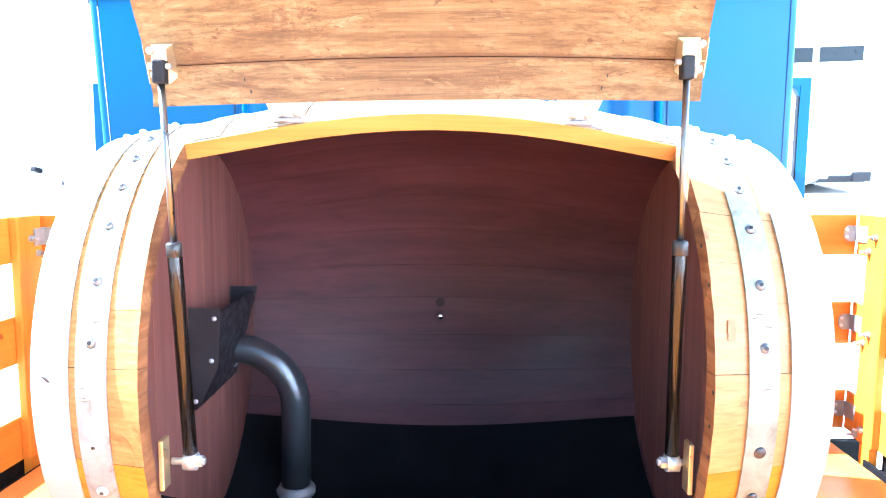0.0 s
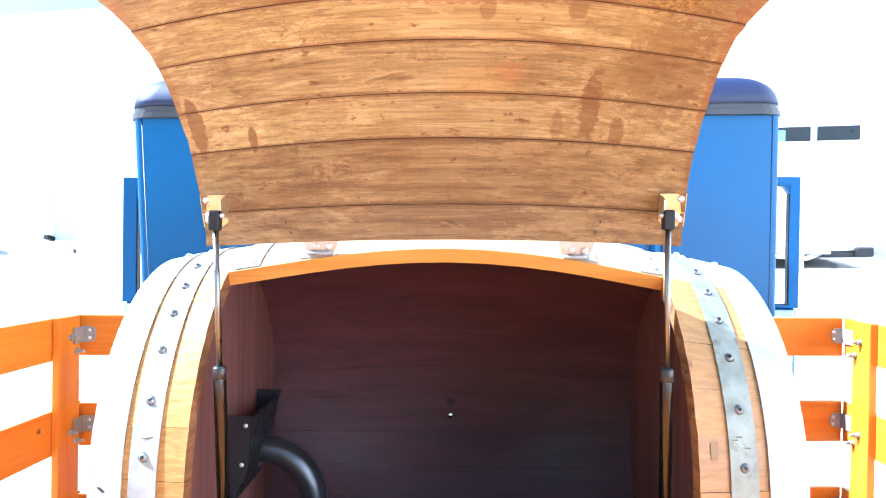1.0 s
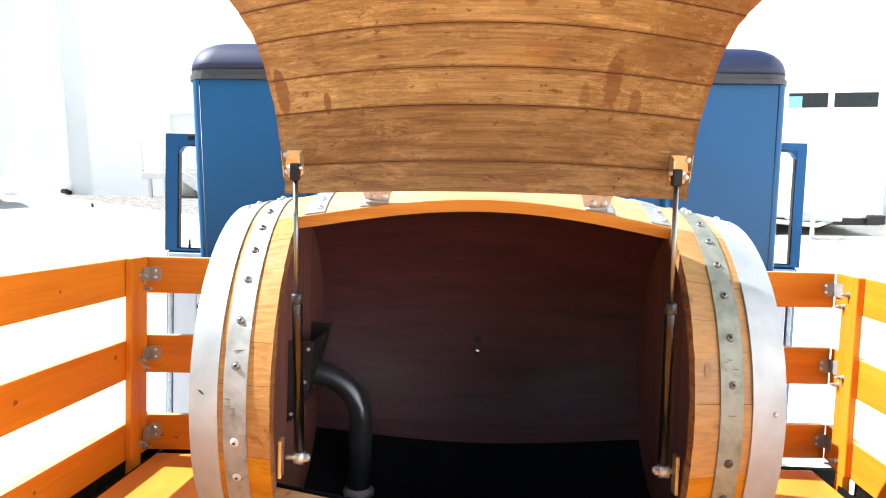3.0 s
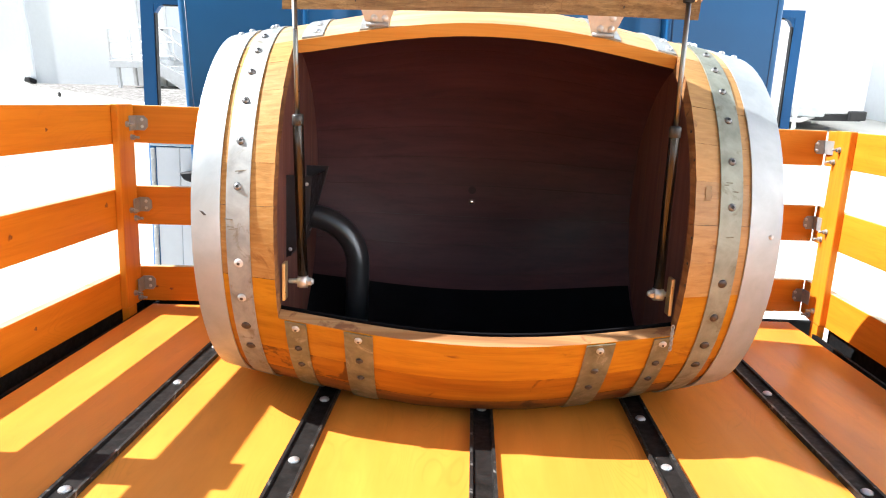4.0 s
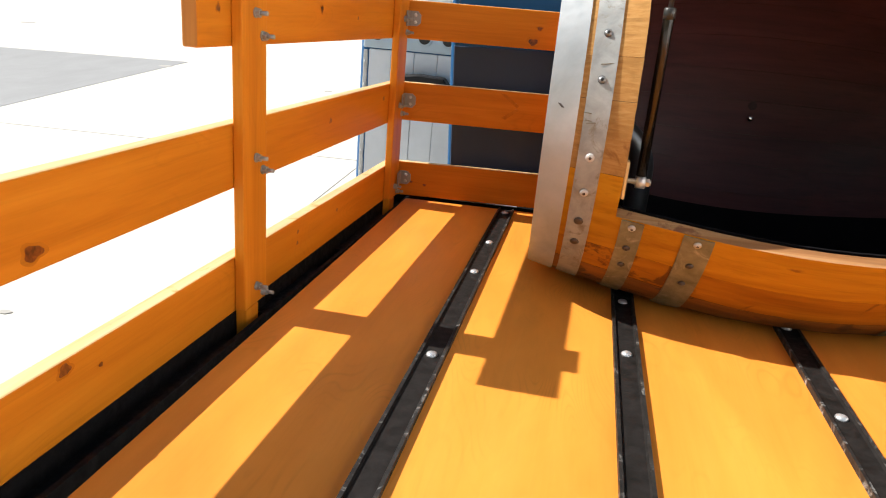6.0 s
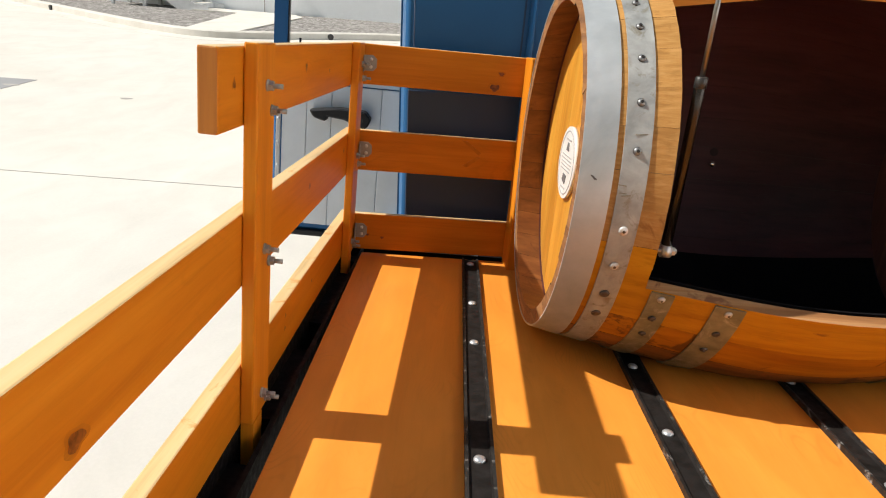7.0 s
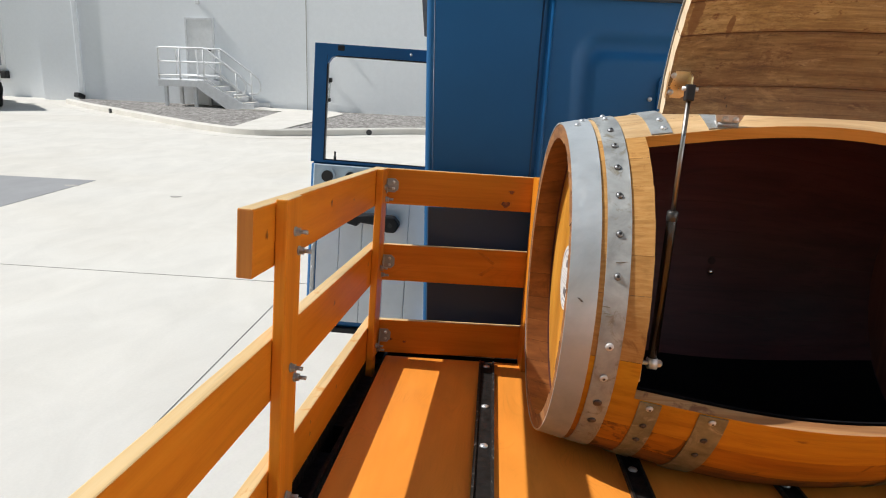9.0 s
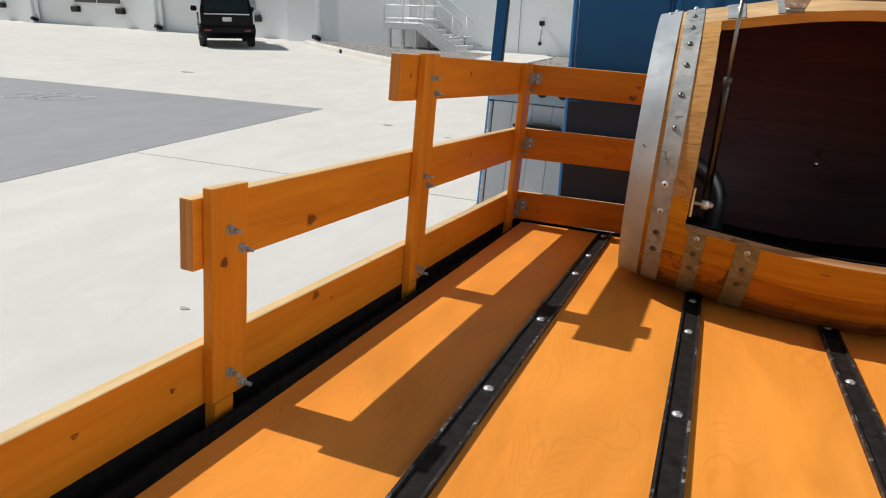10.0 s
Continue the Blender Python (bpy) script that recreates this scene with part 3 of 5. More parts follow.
KERB = [(-15.6, 22.75), (-13.8, 21.1), (-12.2, 19.8), (-10.5, 18.4), (-7.9, 16.4), (-6.4, 15.8), (-5.1, 16.3), (-3.9, 17.1), (-2.3, 17.9), (1.0, 18.4), (9.0, 18.5)]
kline = smooth_line(KERB)
kerb = thing("kerb", LOT, "pale concrete kerb that curves round a gravel bed", "kerb", kind="structure")
part("kerb_stone", sweep(kline, [(0.0, -0.05), (0.02, 0.14), (0.06, 0.165), (0.2, 0.165), (0.22, -0.05)]), M["kerb"], kerb)
part("gutter", sweep(kline, [(-0.45, -0.03), (-0.45, 0.004), (0.01, 0.012), (0.01, -0.03)]), M["kerb"], kerb)
for x, y, a in ((-12.3, 19.86, -40), (-3.95, 17.06, 30)):
    part("drain_hole", moved(tube([(0, -0.015, 0.075), (0, 0.05, 0.075)], 0.07, 16), pose(x, y, 0, 0, 0, a)), M["ink"], kerb, "dark round drain outlet")
bed_pts = [(p.x, p.y) for p in smooth_line([(x, y + 0.15) for x, y in KERB], 4)] + [(9.0, 24.5), (-15.6, 24.5)]
tagged(solid("gravel", prism(bed_pts, 2, -0.05, 0.10), M["gravel"], LOT, "bed of loose grey gravel along the warehouse wall", "gravel"), kind="stuff")
solid("pavement", prism([(-7.15, 16.25), (-5.95, 16.2), (-5.75, 21.9), (-6.2, 22.7), (-9.2, 23.3), (-9.2, 22.1), (-7.75, 21.9)], 2, -0.05, 0.13), M["kerb"], LOT, "pale concrete walkway from the stair to the kerb", "pavement")

# ---- the warehouse ----
HALL = LOT @ pose(-10, 23.5, 0, 0, 0, -7) @ Matrix.Translation((10, -23.5, 0))
hall = thing("warehouse", HALL, "long white painted warehouse with pilasters and dock doors", "building")
part("wall", box(-16.0, 17.0, 23.5, 24.0, -0.5, 8.0), M["wall"], hall, "smooth white tilt-up wall")
part("wall", box(-66, -16.0, 24.0, 24.4, -0.5, 8.0), M["wall"], hall)
part("coping", box(-66, 17.05, 23.42, 24.5, 8.0, 8.12, 0.02), M["rail_white"], hall)
for x in (-7.26, 0.4):
    part("panel_joint", box(x - 0.012, x + 0.012, 23.494, 23.51, 0.0, 8.0), M["joint"], hall)
for x0, x1, y in ((-17.55, -16.0, 23.46), (-26.65, -25.7, 23.6), (-36.4, -35.4, 23.6), (-46.2, -45.2, 23.6)):
    part("pilaster", box(x0, x1, y, 24.02, -0.5, 8.0, 0.03), M["wall"], hall)
for x, y in ((-15.9, 23.45), (-25.56, 23.76), (-35.26, 23.76)):
    pipe = part("downspout", box(x - 0.09, x + 0.09, y - 0.02, y + 0.12, 0.25, 8.0, 0.02), M["wall"], hall, "white downspout with a dark boot")
    part("boot", moved(box(-0.12, 0.12, -0.25, 0.1, 0, 0.16, 0.03), pose(x, y - 0.1, 0.1, -20, 0, 0)), M["plastic"], pipe)


def dock_door(x0, x1, z0, z1, y, glass):
    d = part("dock_door", box(x0 - 0.12, x1 + 0.12, y - 0.03, y + 0.1, z0 - 0.1, z1 + 0.12, 0.01), M["rail_white"], hall, "glazed sectional dock door with white rails")
    rows, cols = 6, 2
    for i in range(cols):
        for j in range(rows):
            w, h = (x1 - x0) / cols, (z1 - z0) / rows
            part("pane", box(x0 + i * w + 0.05, x0 + (i + 1) * w - 0.05, y - 0.035, y + 0.0, z0 + j * h + 0.05, z0 + (j + 1) * h - 0.05), M[glass], d)
    for x in (x0 - 0.1, x1 - 0.3):
        part("dock_bumper", box(x, x + 0.55, y - 0.22, y + 0.0, z0 - 0.42, z0 - 0.14, 0.03), M["tyre"], hall, "black rubber dock bumper")


dock_door(-23.05, -19.65, 1.08, 4.4, 24.0, "pane_grey")
dock_door(-32.2, -28.5, 1.08, 4.4, 24.0, "glass")
dock_door(-42.2, -38.6, 1.08, 4.4, 24.0, "glass")
wd = part("door", box(-11.57, -10.64, 23.46, 23.56, 0.93, 2.9, 0.01), M["rail_white"], hall, "flush white steel exit door")
part("frame", ring_plate([(-11.64, 0.9), (-10.57, 0.9), (-10.57, 2.97), (-11.64, 2.97)], [(-11.57, 0.93), (-10.64, 0.93), (-10.64, 2.9), (-11.57, 2.9)], 1, 23.44, 23.52), M["stairpaint"], wd)
part("handle", box(-10.76, -10.70, 23.38, 23.46, 1.9, 2.0, 0.01), M["plastic"], wd)
part("wall_lamp", box(-11.2, -11.05, 23.43, 23.5, 3.4, 3.52, 0.02), M["stairpaint"], hall, "small grey wall lamp over the door")
part("wall_lamp", box(-11.78, -11.45, 23.38, 23.5, 7.22, 7.46, 0.04), M["plastic"], hall, "dark boxy floodlight near the roofline")
pipe = part("standpipe", rod((-6.46, 23.42, 0.46), (-6.43, 23.42, 1.05), 0.028), M["galv"], hall, "thin standpipe on the wall with dark ends")
part("cap", box(-6.51, -6.35, 23.34, 23.48, 1.05, 1.2, 0.02), M["plastic"], pipe)
part("foot", box(-6.50, -6.42, 23.37, 23.48, 0.42, 0.54, 0.01), M["plastic"], pipe)
bell = part("alarm_bell", tube([(-6.0, 23.5, 2.08), (-6.0, 23.43, 2.08)], [0.085, 0.075], 20), M["tail"], hall, "small round red alarm bell")
part("gong", rod((-6.0, 23.44, 2.08), (-6.0, 23.42, 2.08), 0.04, 16), M["label"], bell)
wing = thing("warehouse_wing", LOT, "tall plain white warehouse wing", "building")
part("wall", box(9.0, 9.5, -20, 28.2, -0.3, 9.0), M["wall"], wing)
part("coping", box(8.93, 9.55, -20, 28.27, 9.0, 9.12, 0.02), M["rail_white"], wing)
part("wall_lamp", box(8.75, 9.0, 20.0, 20.3, 6.9, 7.2, 0.04), M["stairpaint"], wing)

# ---- exit stair ----
stair = thing("exit_stair", HALL, "white steel exit stair with landing and handrails", "stairs")
part("landing", box(-12.03, -10.55, 22.3, 23.46, 0.74, 0.96, 0.01), M["stairpaint"], stair)
for x in (-11.80, -10.72):
    for y in (22.42, 23.3):
        part("leg", box(x - 0.05, x + 0.05, y - 0.05, y + 0.05, -0.05, 0.75), M["stairpaint"], stair)
for y in (22.28, 23.40):
    part("stringer", prism([(-10.58, 0.95), (-10.35, 0.95), (-8.95, 0.28), (-8.6, 0.28), (-8.6, 0.05), (-9.5, 0.05), (-10.58, 0.72)], 1, y, y + 0.05), M["stairpaint"], stair)
for i in range(5):
    x = -10.4 + 0.36 * i
    part("tread", box(x, x + 0.36, 22.33, 23.40, 0.78 - 0.16 * i - 0.05, 0.78 - 0.16 * i, 0.006), M["kerb"], stair)
    part("riser", box(x + 0.0, x + 0.02, 22.33, 23.40, 0.78 - 0.16 * i, 0.94 - 0.16 * i), M["stairpaint"], stair)


def handrail(y):
    top = [(-11.98, y, 0.95), (-11.98, y, 1.92), (-11.92, y, 1.97), (-10.34, y, 1.98), (-10.2, y, 1.92), (-9.18, y, 1.24), (-8.95, y, 1.06), (-8.87, y, 0.9), (-8.89, y, 0.68), (-9.0, y, 0.57), (-9.3, y, 0.56)]
    r = part("handrail", tube([p for p in top], 0.03, 8), M["rail_white"], stair, "white tubular handrail")
    part("midrail", tube([(-11.98, y, 1.53), (-10.34, y, 1.53), (-10.2, y, 1.48), (-9.2, y, 0.80)], 0.026, 8), M["rail_white"], r)
    part("lower_rail", tube([(-11.98, y, 1.1), (-10.5, y, 1.1), (-10.3, y, 1.04), (-9.2, y, 0.38)], 0.026, 8), M["rail_white"], r)
    for x, z0, z1 in ((-11.2, 0.95, 1.97), (-10.34, 0.95, 1.97), (-9.2, 0.3, 1.26)):
        part("post", rod((x, y, z0), (x, y, z1), 0.028, 8), M["rail_white"], r)


handrail(22.34)
handrail(23.36)

# ---- parked van-like car by the dock ----
car = thing("parked_suv", LOT @ pose(-17.85, 21.0, 0, 0, 0, 42) @ Matrix.Diagonal((0.91, 0.91, 0.91, 1)), "black sport utility vehicle parked nose to the dock", "car")
body_side = [(-2.55, 0.45), (-2.6, 0.7), (-2.58, 1.15), (-2.4, 1.85), (-2.2, 1.92), (0.3, 1.9), (0.7, 1.75), (1.35, 1.25), (2.4, 1.1), (2.58, 0.9), (2.6, 0.45), (2.3, 0.32), (-2.3, 0.32)]


def car_body():
    bm = prism(body_side, 0, -1.0, 1.0)
    for v in bm.verts:
        if v.co.z > 1.2:
            v.co.x *= 0.80
    bmesh.ops.bevel(bm, geom=bm.edges[:], offset=0.07, segments=2, affect="EDGES", profile=0.5)
    return bm


part("body", car_body(), M["carblack"], car)
part("rear_window", moved(box(-0.76, 0.76, -0.02, 0.02, -0.27, 0.27, 0.02), pose(0, -2.51, 1.52, -14, 0, 0)), M["pane_dark"], car)
part("side_window", box(-0.86, -0.80, -2.0, 0.6, 1.3, 1.75, 0.01), M["glass"], car)
part("side_window", box(0.80, 0.86, -2.0, 0.6, 1.3, 1.75, 0.01), M["glass"], car)
part("chrome_bar", box(-0.8, 0.8, -2.63, -2.55, 1.17, 1.22, 0.01), M["bolt"], car)
part("number_plate", box(-0.16, 0.16, -2.63, -2.58, 0.94, 1.09, 0.005), M["label"], car)
part("bumper", box(-1.0, 1.0, -2.72, -2.4, 0.5, 0.78, 0.05), M["carblack"], car)
for s in (-1, 1):
    part("tail_lamp", box(s * 0.95 - 0.03, s * 0.95 + 0.03, -2.62, -2.5, 0.85, 1.3, 0.02), M["label"], car, "tall clear tail lamp")
    part("reflector", box(s * 0.7 - 0.12, s * 0.7 + 0.12, -2.735, -2.7, 0.6, 0.66), M["tail"], car)
    part("door_mirror", box(s * 1.12 - 0.12, s * 1.12 + 0.12, 0.75, 0.95, 1.22, 1.42, 0.04), M["carblack"], car)
    part("roof_rail", box(s * 0.72 - 0.03, s * 0.72 + 0.03, -2.1, 0.1, 1.92, 1.98, 0.01), M["carblack"], car)
    for y in (-1.6, 1.55):
        wh = part("wheel", tube([(s * 0.74, y, 0.4), (s * 0.78, y, 0.4), (s * 0.98, y, 0.4), (s * 1.02, y, 0.4)], [0.36, 0.4, 0.4, 0.36], 28), M["tyre"], car)
        part("rim", rod((s * 0.96, y, 0.4), (s * 1.025, y, 0.4), 0.26, 24), M["bolt"], wh)

# ---- box trailer ----
trailer = thing("box_trailer", LOT @ pose(5.95, 14.5, 0, 0, 0, -3), "white enclosed box trailer with tongue and jack", "trailer")
part("body", box(-1.35, 1.48, 0, 5.0, 0.34, 3.2, 0.05, 2), M["rail_white"], trailer)
part("frame_rail", box(-1.3, 1.43, -0.02, 4.9, 0.22, 0.34), M["plastic"], trailer)
for x0, x1 in ((-0.43, 0.33), (0.40, 1.23)):
    w = part("window", ring_plate([(x0, 2.48), (x1, 2.48), (x1, 2.80), (x0, 2.80)], [(x0 + 0.02, 2.50), (x1 - 0.02, 2.50), (x1 - 0.02, 2.78), (x0 + 0.02, 2.78)], 1, -0.02, 0.0), M["trimwhite"], trailer, "narrow window band high on the trailer")
    part("pane", box(x0 + 0.02, x1 - 0.02, -0.008, -0.002, 2.50, 2.78), M["pane_dark"], w)
    if x0 < 0:
        # Sky's reflection painted as a light blue corner of the pane.
        part("blind", box(x0 + 0.02, x0 + 0.27, -0.014, -0.009, 2.50, 2.72), M["sky_patch"], w, "light blue sky reflection across a corner")
part("corner_block", box(1.18, 1.49, -0.12, 0.1, 0.24, 0.42, 0.02), M["plastic"], trailer, "black rubber corner block")
part("tongue", tube([(-0.9, 0.1, 0.30), (-0.15, -1.2, 0.34), (0.6, 0.1, 0.30)], 0.045, 8), M["bolt"], trailer)
jack = part("jack", rod((-0.15, -0.95, 0.05), (-0.15, -0.95, 0.75), 0.04, 10), M["bolt"], trailer, "upright tongue jack")
part("foot", rod((-0.15, -0.95, 0.0), (-0.15, -0.95, 0.05), 0.12, 14), M["bolt"], jack)
part("crank", tube([(-0.15, -0.95, 0.72), (-0.15, -0.95, 1.05)], 0.018, 8), M["bolt"], jack)
part("hitch_box", box(-0.45, 0.45, -0.75, -0.35, 0.36, 0.56, 0.02), M["galv"], trailer)
for s in (-1.15, 1.25):
    wh = part("wheel", rod((s - 0.12, 2.6, 0.33), (s + 0.12, 2.6, 0.33), 0.33, 24), M["tyre"], trailer)
    part("rim", rod((s - 0.13, 2.6, 0.33), (s + 0.13, 2.6, 0.33), 0.18, 20), M["bolt"], wh)
# ---- the truck: deck, side channels, cab and open doors ----
truck = thing("flatbed_truck", Matrix.Identity(4), "vintage blue truck with varnished plywood flatbed and open doors", "truck")
Y0, Y1 = -0.75, 2.06
strips_x = [-0.61, -0.305, 0.0, 0.305, 0.61]
deck = part("deck", box(-0.90, 0.90, Y0, Y1, -0.06, -0.024), M["blackpaint"], truck, "plywood deck boards between black steel strips")
deck.matrix_basis = Matrix.Translation((0, 1.3, 0)) @ Matrix.Rotation(radians(1.0), 4, "Z") @ Matrix.Translation((0, -1.3, 0))
edges = [-0.903] + strips_x + [0.903]


def front(x):
    return 1.978 + (x + 0.9) * 0.088


for a, b in zip(edges, edges[1:]):
    a, b = a + (0.0 if a < -0.8 else 0.004), b - (0.0 if b > 0.8 else 0.004)
    part("deck_board", prism([(a, Y0), (b, Y0), (b, front(b)), (a, front(a))], 2, -0.024, 0.0, 0.002), M["deck"], deck)
prof = [(-0.021, 0.0), (-0.021, 0.009), (-0.0165, 0.009), (-0.0145, 0.005), (0.0145, 0.005), (0.0165, 0.009), (0.021, 0.009), (0.021, 0.0)]
BOLTS = {-0.61: (-0.35, 0.02, 0.33, 0.694, 1.066, 1.457, 1.665, 1.945), -0.305: (-0.4, -0.02, 0.37, 0.776, 1.188, 1.42, 1.945), 0.0: (-0.3, 0.1, 0.5, 1.099, 1.42, 1.945), 0.305: (-0.2, 0.42, 0.82, 1.238, 1.42, 1.945), 0.61: (-0.2, 0.3, 0.8, 1.2, 1.578, 1.945)}
for x in strips_x:
    st = part("steel_strip", moved(prism(prof, 1, Y0, front(x) - 0.02), Matrix.Translation((x, 0, 0.0))), M["strip"], deck, "black channel strip with worn lips")
    for s in (-1, 1):
        part("strip_lip", moved(prism([(s * 0.0215, -0.002), (s * 0.0165, 0.0095), (s * 0.0215, 0.0100)][::s], 1, Y0, front(x) - 0.02), Matrix.Translation((x, 0, 0.0))), M["strip_worn"], deck)
    for y in BOLTS[x]:
        part("carriage_bolt", dome((x, y, 0.005), (0, 0, 1), 0.0095, 0.006), M["bolt"], deck)


def side_channel(s):
    """Painted steel edge of the bed, with open stake pockets."""
    ys = [Y0, 0.37, 0.47, 1.03, 1.15, 1.40, 1.53, 1.85, 1.95, Y1]
    ch = part("side_channel", box(s * 0.918 - 0.004, s * 0.918 + 0.004, Y0, Y1, -0.14, -0.004), M["blackpaint"], truck, "black steel side channel with stake pockets")
    part("outer_flange", box(min(s * 0.957, s * 0.974), max(s * 0.957, s * 0.974), Y0, Y1, -0.14, 0.012), M["blackpaint"], ch)
    part("bottom_flange", box(min(s * 0.922, s * 0.957), max(s * 0.922, s * 0.957), Y0, Y1, -0.14, -0.13), M["blackpaint"], ch)
    for a, b, pocket in zip(ys, ys[1:], (0, 1, 0, 1, 0, 1, 0, 1, 0)):
        if not pocket:
            part("top_flange", box(min(s * 0.922, s * 0.957), max(s * 0.922, s * 0.957), a, b, -0.034, -0.026), M["blackpaint"], ch)
        else:
            for y in (a - 0.004, b):
                part("pocket_wall", box(min(s * 0.922, s * 0.957), max(s * 0.922, s * 0.957), y, y + 0.004, -0.13, -0.03), M["blackpaint"], ch)


side_channel(-1)
side_channel(1)
part("front_sill", prism([(-0.97, front(-0.97) + 0.026), (0.97, front(0.97) + 0.02), (0.97, front(0.97) + 0.04), (-0.97, front(-0.97) + 0.046)], 2, -0.14, 0.0), M["blackpaint"], truck)
# Pale strip puts sunlight on the left end of the black sill.
part("sill_strip", prism([(-0.93, front(-0.93) + 0.024), (-0.6, front(-0.6) + 0.022), (-0.6, front(-0.6) + 0.036), (-0.93, front(-0.93) + 0.038)], 2, 0.0, 0.003), M["galv"], truck, "short pale strip for the sunlit end of the front sill")
part("chassis_rail", box(-0.45, -0.35, -0.6, 4.4, -0.34, -0.14), M["blackpaint"], truck)
part("chassis_rail", box(0.35, 0.45, -0.6, 4.4, -0.34, -0.14), M["blackpaint"], truck)
for y, zc in ((0.25, -0.62), (4.0, -0.36)):
    part("axle", rod((-0.7, y, zc - 0.05), (0.7, y, zc - 0.05), 0.05), M["blackpaint"], truck)
    part("axle_block", box(-0.45, -0.35, y - 0.1, y + 0.1, zc - 0.06, -0.33), M["blackpaint"], truck)
    part("axle_block", box(0.35, 0.45, y - 0.1, y + 0.1, zc - 0.06, -0.33), M["blackpaint"], truck)
    for s in (-1, 1):
        z = -1.1 + 0.03 * s * 0.78 + 0.085 * y + 0.40
        wh = part("wheel", tube([(s * 0.66, y, z), (s * 0.69, y, z), (s * 0.85, y, z), (s * 0.922, y, z)], [0.36, 0.40, 0.40, 0.36], 28), M["tyre"], truck)
        part("rim", rod((s * 0.7, y, z), (s * 0.885, y, z), 0.24, 20), M["blue"], wh)

# cab, turned a little against the bed
CAB = pose(-0.0128, 2.162, 0.0, 0, -1.6, 6.4)
cab = part("cab", box(-0.79, 0.79, 0.05, 0.09, -0.3, 1.0), M["blue"], truck, "blue painted sheet steel cab")
cab.matrix_basis = CAB


def half(w):
    """Half the width of the cab at a height: it widens upwards."""
    return 0.811 + 0.0275 * w


def slab(s, y0, y1, thick, w0=-0.3, w1=1.05, inset=0.0):
    """An upright side board that follows the taper of the cab."""
    a, b = half(w0) - inset, half(w1) - inset
    return prism([(s * a, w0), (s * b, w1), (s * (b - thick), w1), (s * (a - thick), w0)], 1, y0, y1)


def cab_back():
    """The rear wall: a sheet with rounded corners, seam ribs and an embossed field."""
    bm = bmesh.new()
    us = sorted([-0.826 + 0.0101 * i for i in range(164)] + [0.82 + 0.0065 * i for i in range(5)] + [-0.846 + 0.0065 * i for i in range(3)])
    us = sorted({round(max(-0.846, min(0.846, u)), 4) for u in us})
    ws = [-0.3 + 0.01155 * i for i in range(118)]

    def depth(u, w):
        d = 0.0
        e = 0.846 - abs(u)
        if e < 0.011:
            d += 0.011 - math.sqrt(max(0.0, 0.011 ** 2 - (0.011 - e) ** 2))
        fu, fw = abs(u) - 0.425, abs(w - 0.62) - 0.344
        q = math.hypot(max(fu + 0.08, 0), max(fw + 0.08, 0)) - 0.08
        d += 0.022 * min(1.0, max(0.0, (0.0 - q) / 0.032))
        fu, fw = abs(u) - 0.375, abs(w - 0.62) - 0.292
        q = math.hypot(max(fu + 0.05, 0), max(fw + 0.05, 0)) - 0.05
        d -= 0.015 * min(1.0, max(0.0, (0.0 - q) / 0.014))
        return d
    grid = [[bm.verts.new((u * half(w) / 0.846, depth(u, w), w)) for u in us] for w in ws]
    for j in range(len(ws) - 1):
        for i in range(len(us) - 1):
            bm.faces.new((grid[j][i], grid[j][i + 1], grid[j + 1][i + 1], grid[j + 1][i])).smooth = True
    return bm


part("back_panel", cab_back(), M["blue"], cab, "blue rear panel with embossed field")
# Dark sheet paints the shade behind the rails onto the lower cab.
part("lower_panel", prism([(-half(-0.3) + 0.009, -0.3), (half(-0.3) - 0.009, -0.3), (half(0.45) - 0.009, 0.452), (-half(0.45) + 0.009, 0.452)], 1, -0.004, 0.004, 0.002), M["lower_cab"], cab, "dark blue-grey sheet for the shaded lower cab")
for s in (-1, 1):
    part("seam_rib", tube([(s * 0.515, -0.004, -0.3), (s * 0.492, -0.004, 1.05)], 0.010, 10), M["blue"], cab)
    part("seam_groove", tube([(s * 0.537, 0.001, -0.3), (s * 0.514, 0.001, 1.05)], 0.003, 6), M["lower_cab"], cab)
    part("edge_seam", tube([(s * (half(-0.3) - 0.022), 0.001, -0.3), (s * (half(1.05) - 0.022), 0.001, 1.05)], 0.0022, 6), M["lower_cab"], cab)
    part("side_wall", slab(s, 0.02, 0.55, 0.04), M["blue"], cab)
    part("door_pillar", slab(s, 1.0, 1.12, 0.08, -0.5, 1.05), M["blue"], cab)
wb = part("rear_window", ring_plate(rounded(-0.172, 0.215, 0.66, 0.852, 0.02), rounded(-0.160, 0.203, 0.672, 0.840, 0.014), 1, -0.007, 0.012), M["blue"], cab, "small rear window with a black slider rail")
part("pane", box(-0.160, 0.203, -0.001, 0.004, 0.672, 0.840), M["pane_grey"], wb)
part("slider_rail", box(-0.160, 0.203, -0.005, 0.0, 0.775, 0.800), M["plastic"], wb)
for x, z in ((-0.146, 0.869), (-0.191, 0.787), (0.19, 0.872), (0.236, 0.79)):
    part("panel_screw", dome((x, 0.004, z), (0, -1, 0), 0.007, 0.006, 8), M["bolt"], cab)
part("roof_gasket", prism(rounded(-0.856, 0.856, -0.02, 1.1, 0.07), 2, 1.052, 1.066), M["rubber"], cab, "grey ribbed roof gasket")
part("roof_gasket", prism(rounded(-0.853, 0.853, -0.016, 1.1, 0.07), 2, 1.067, 1.080), M["rubber"], cab)


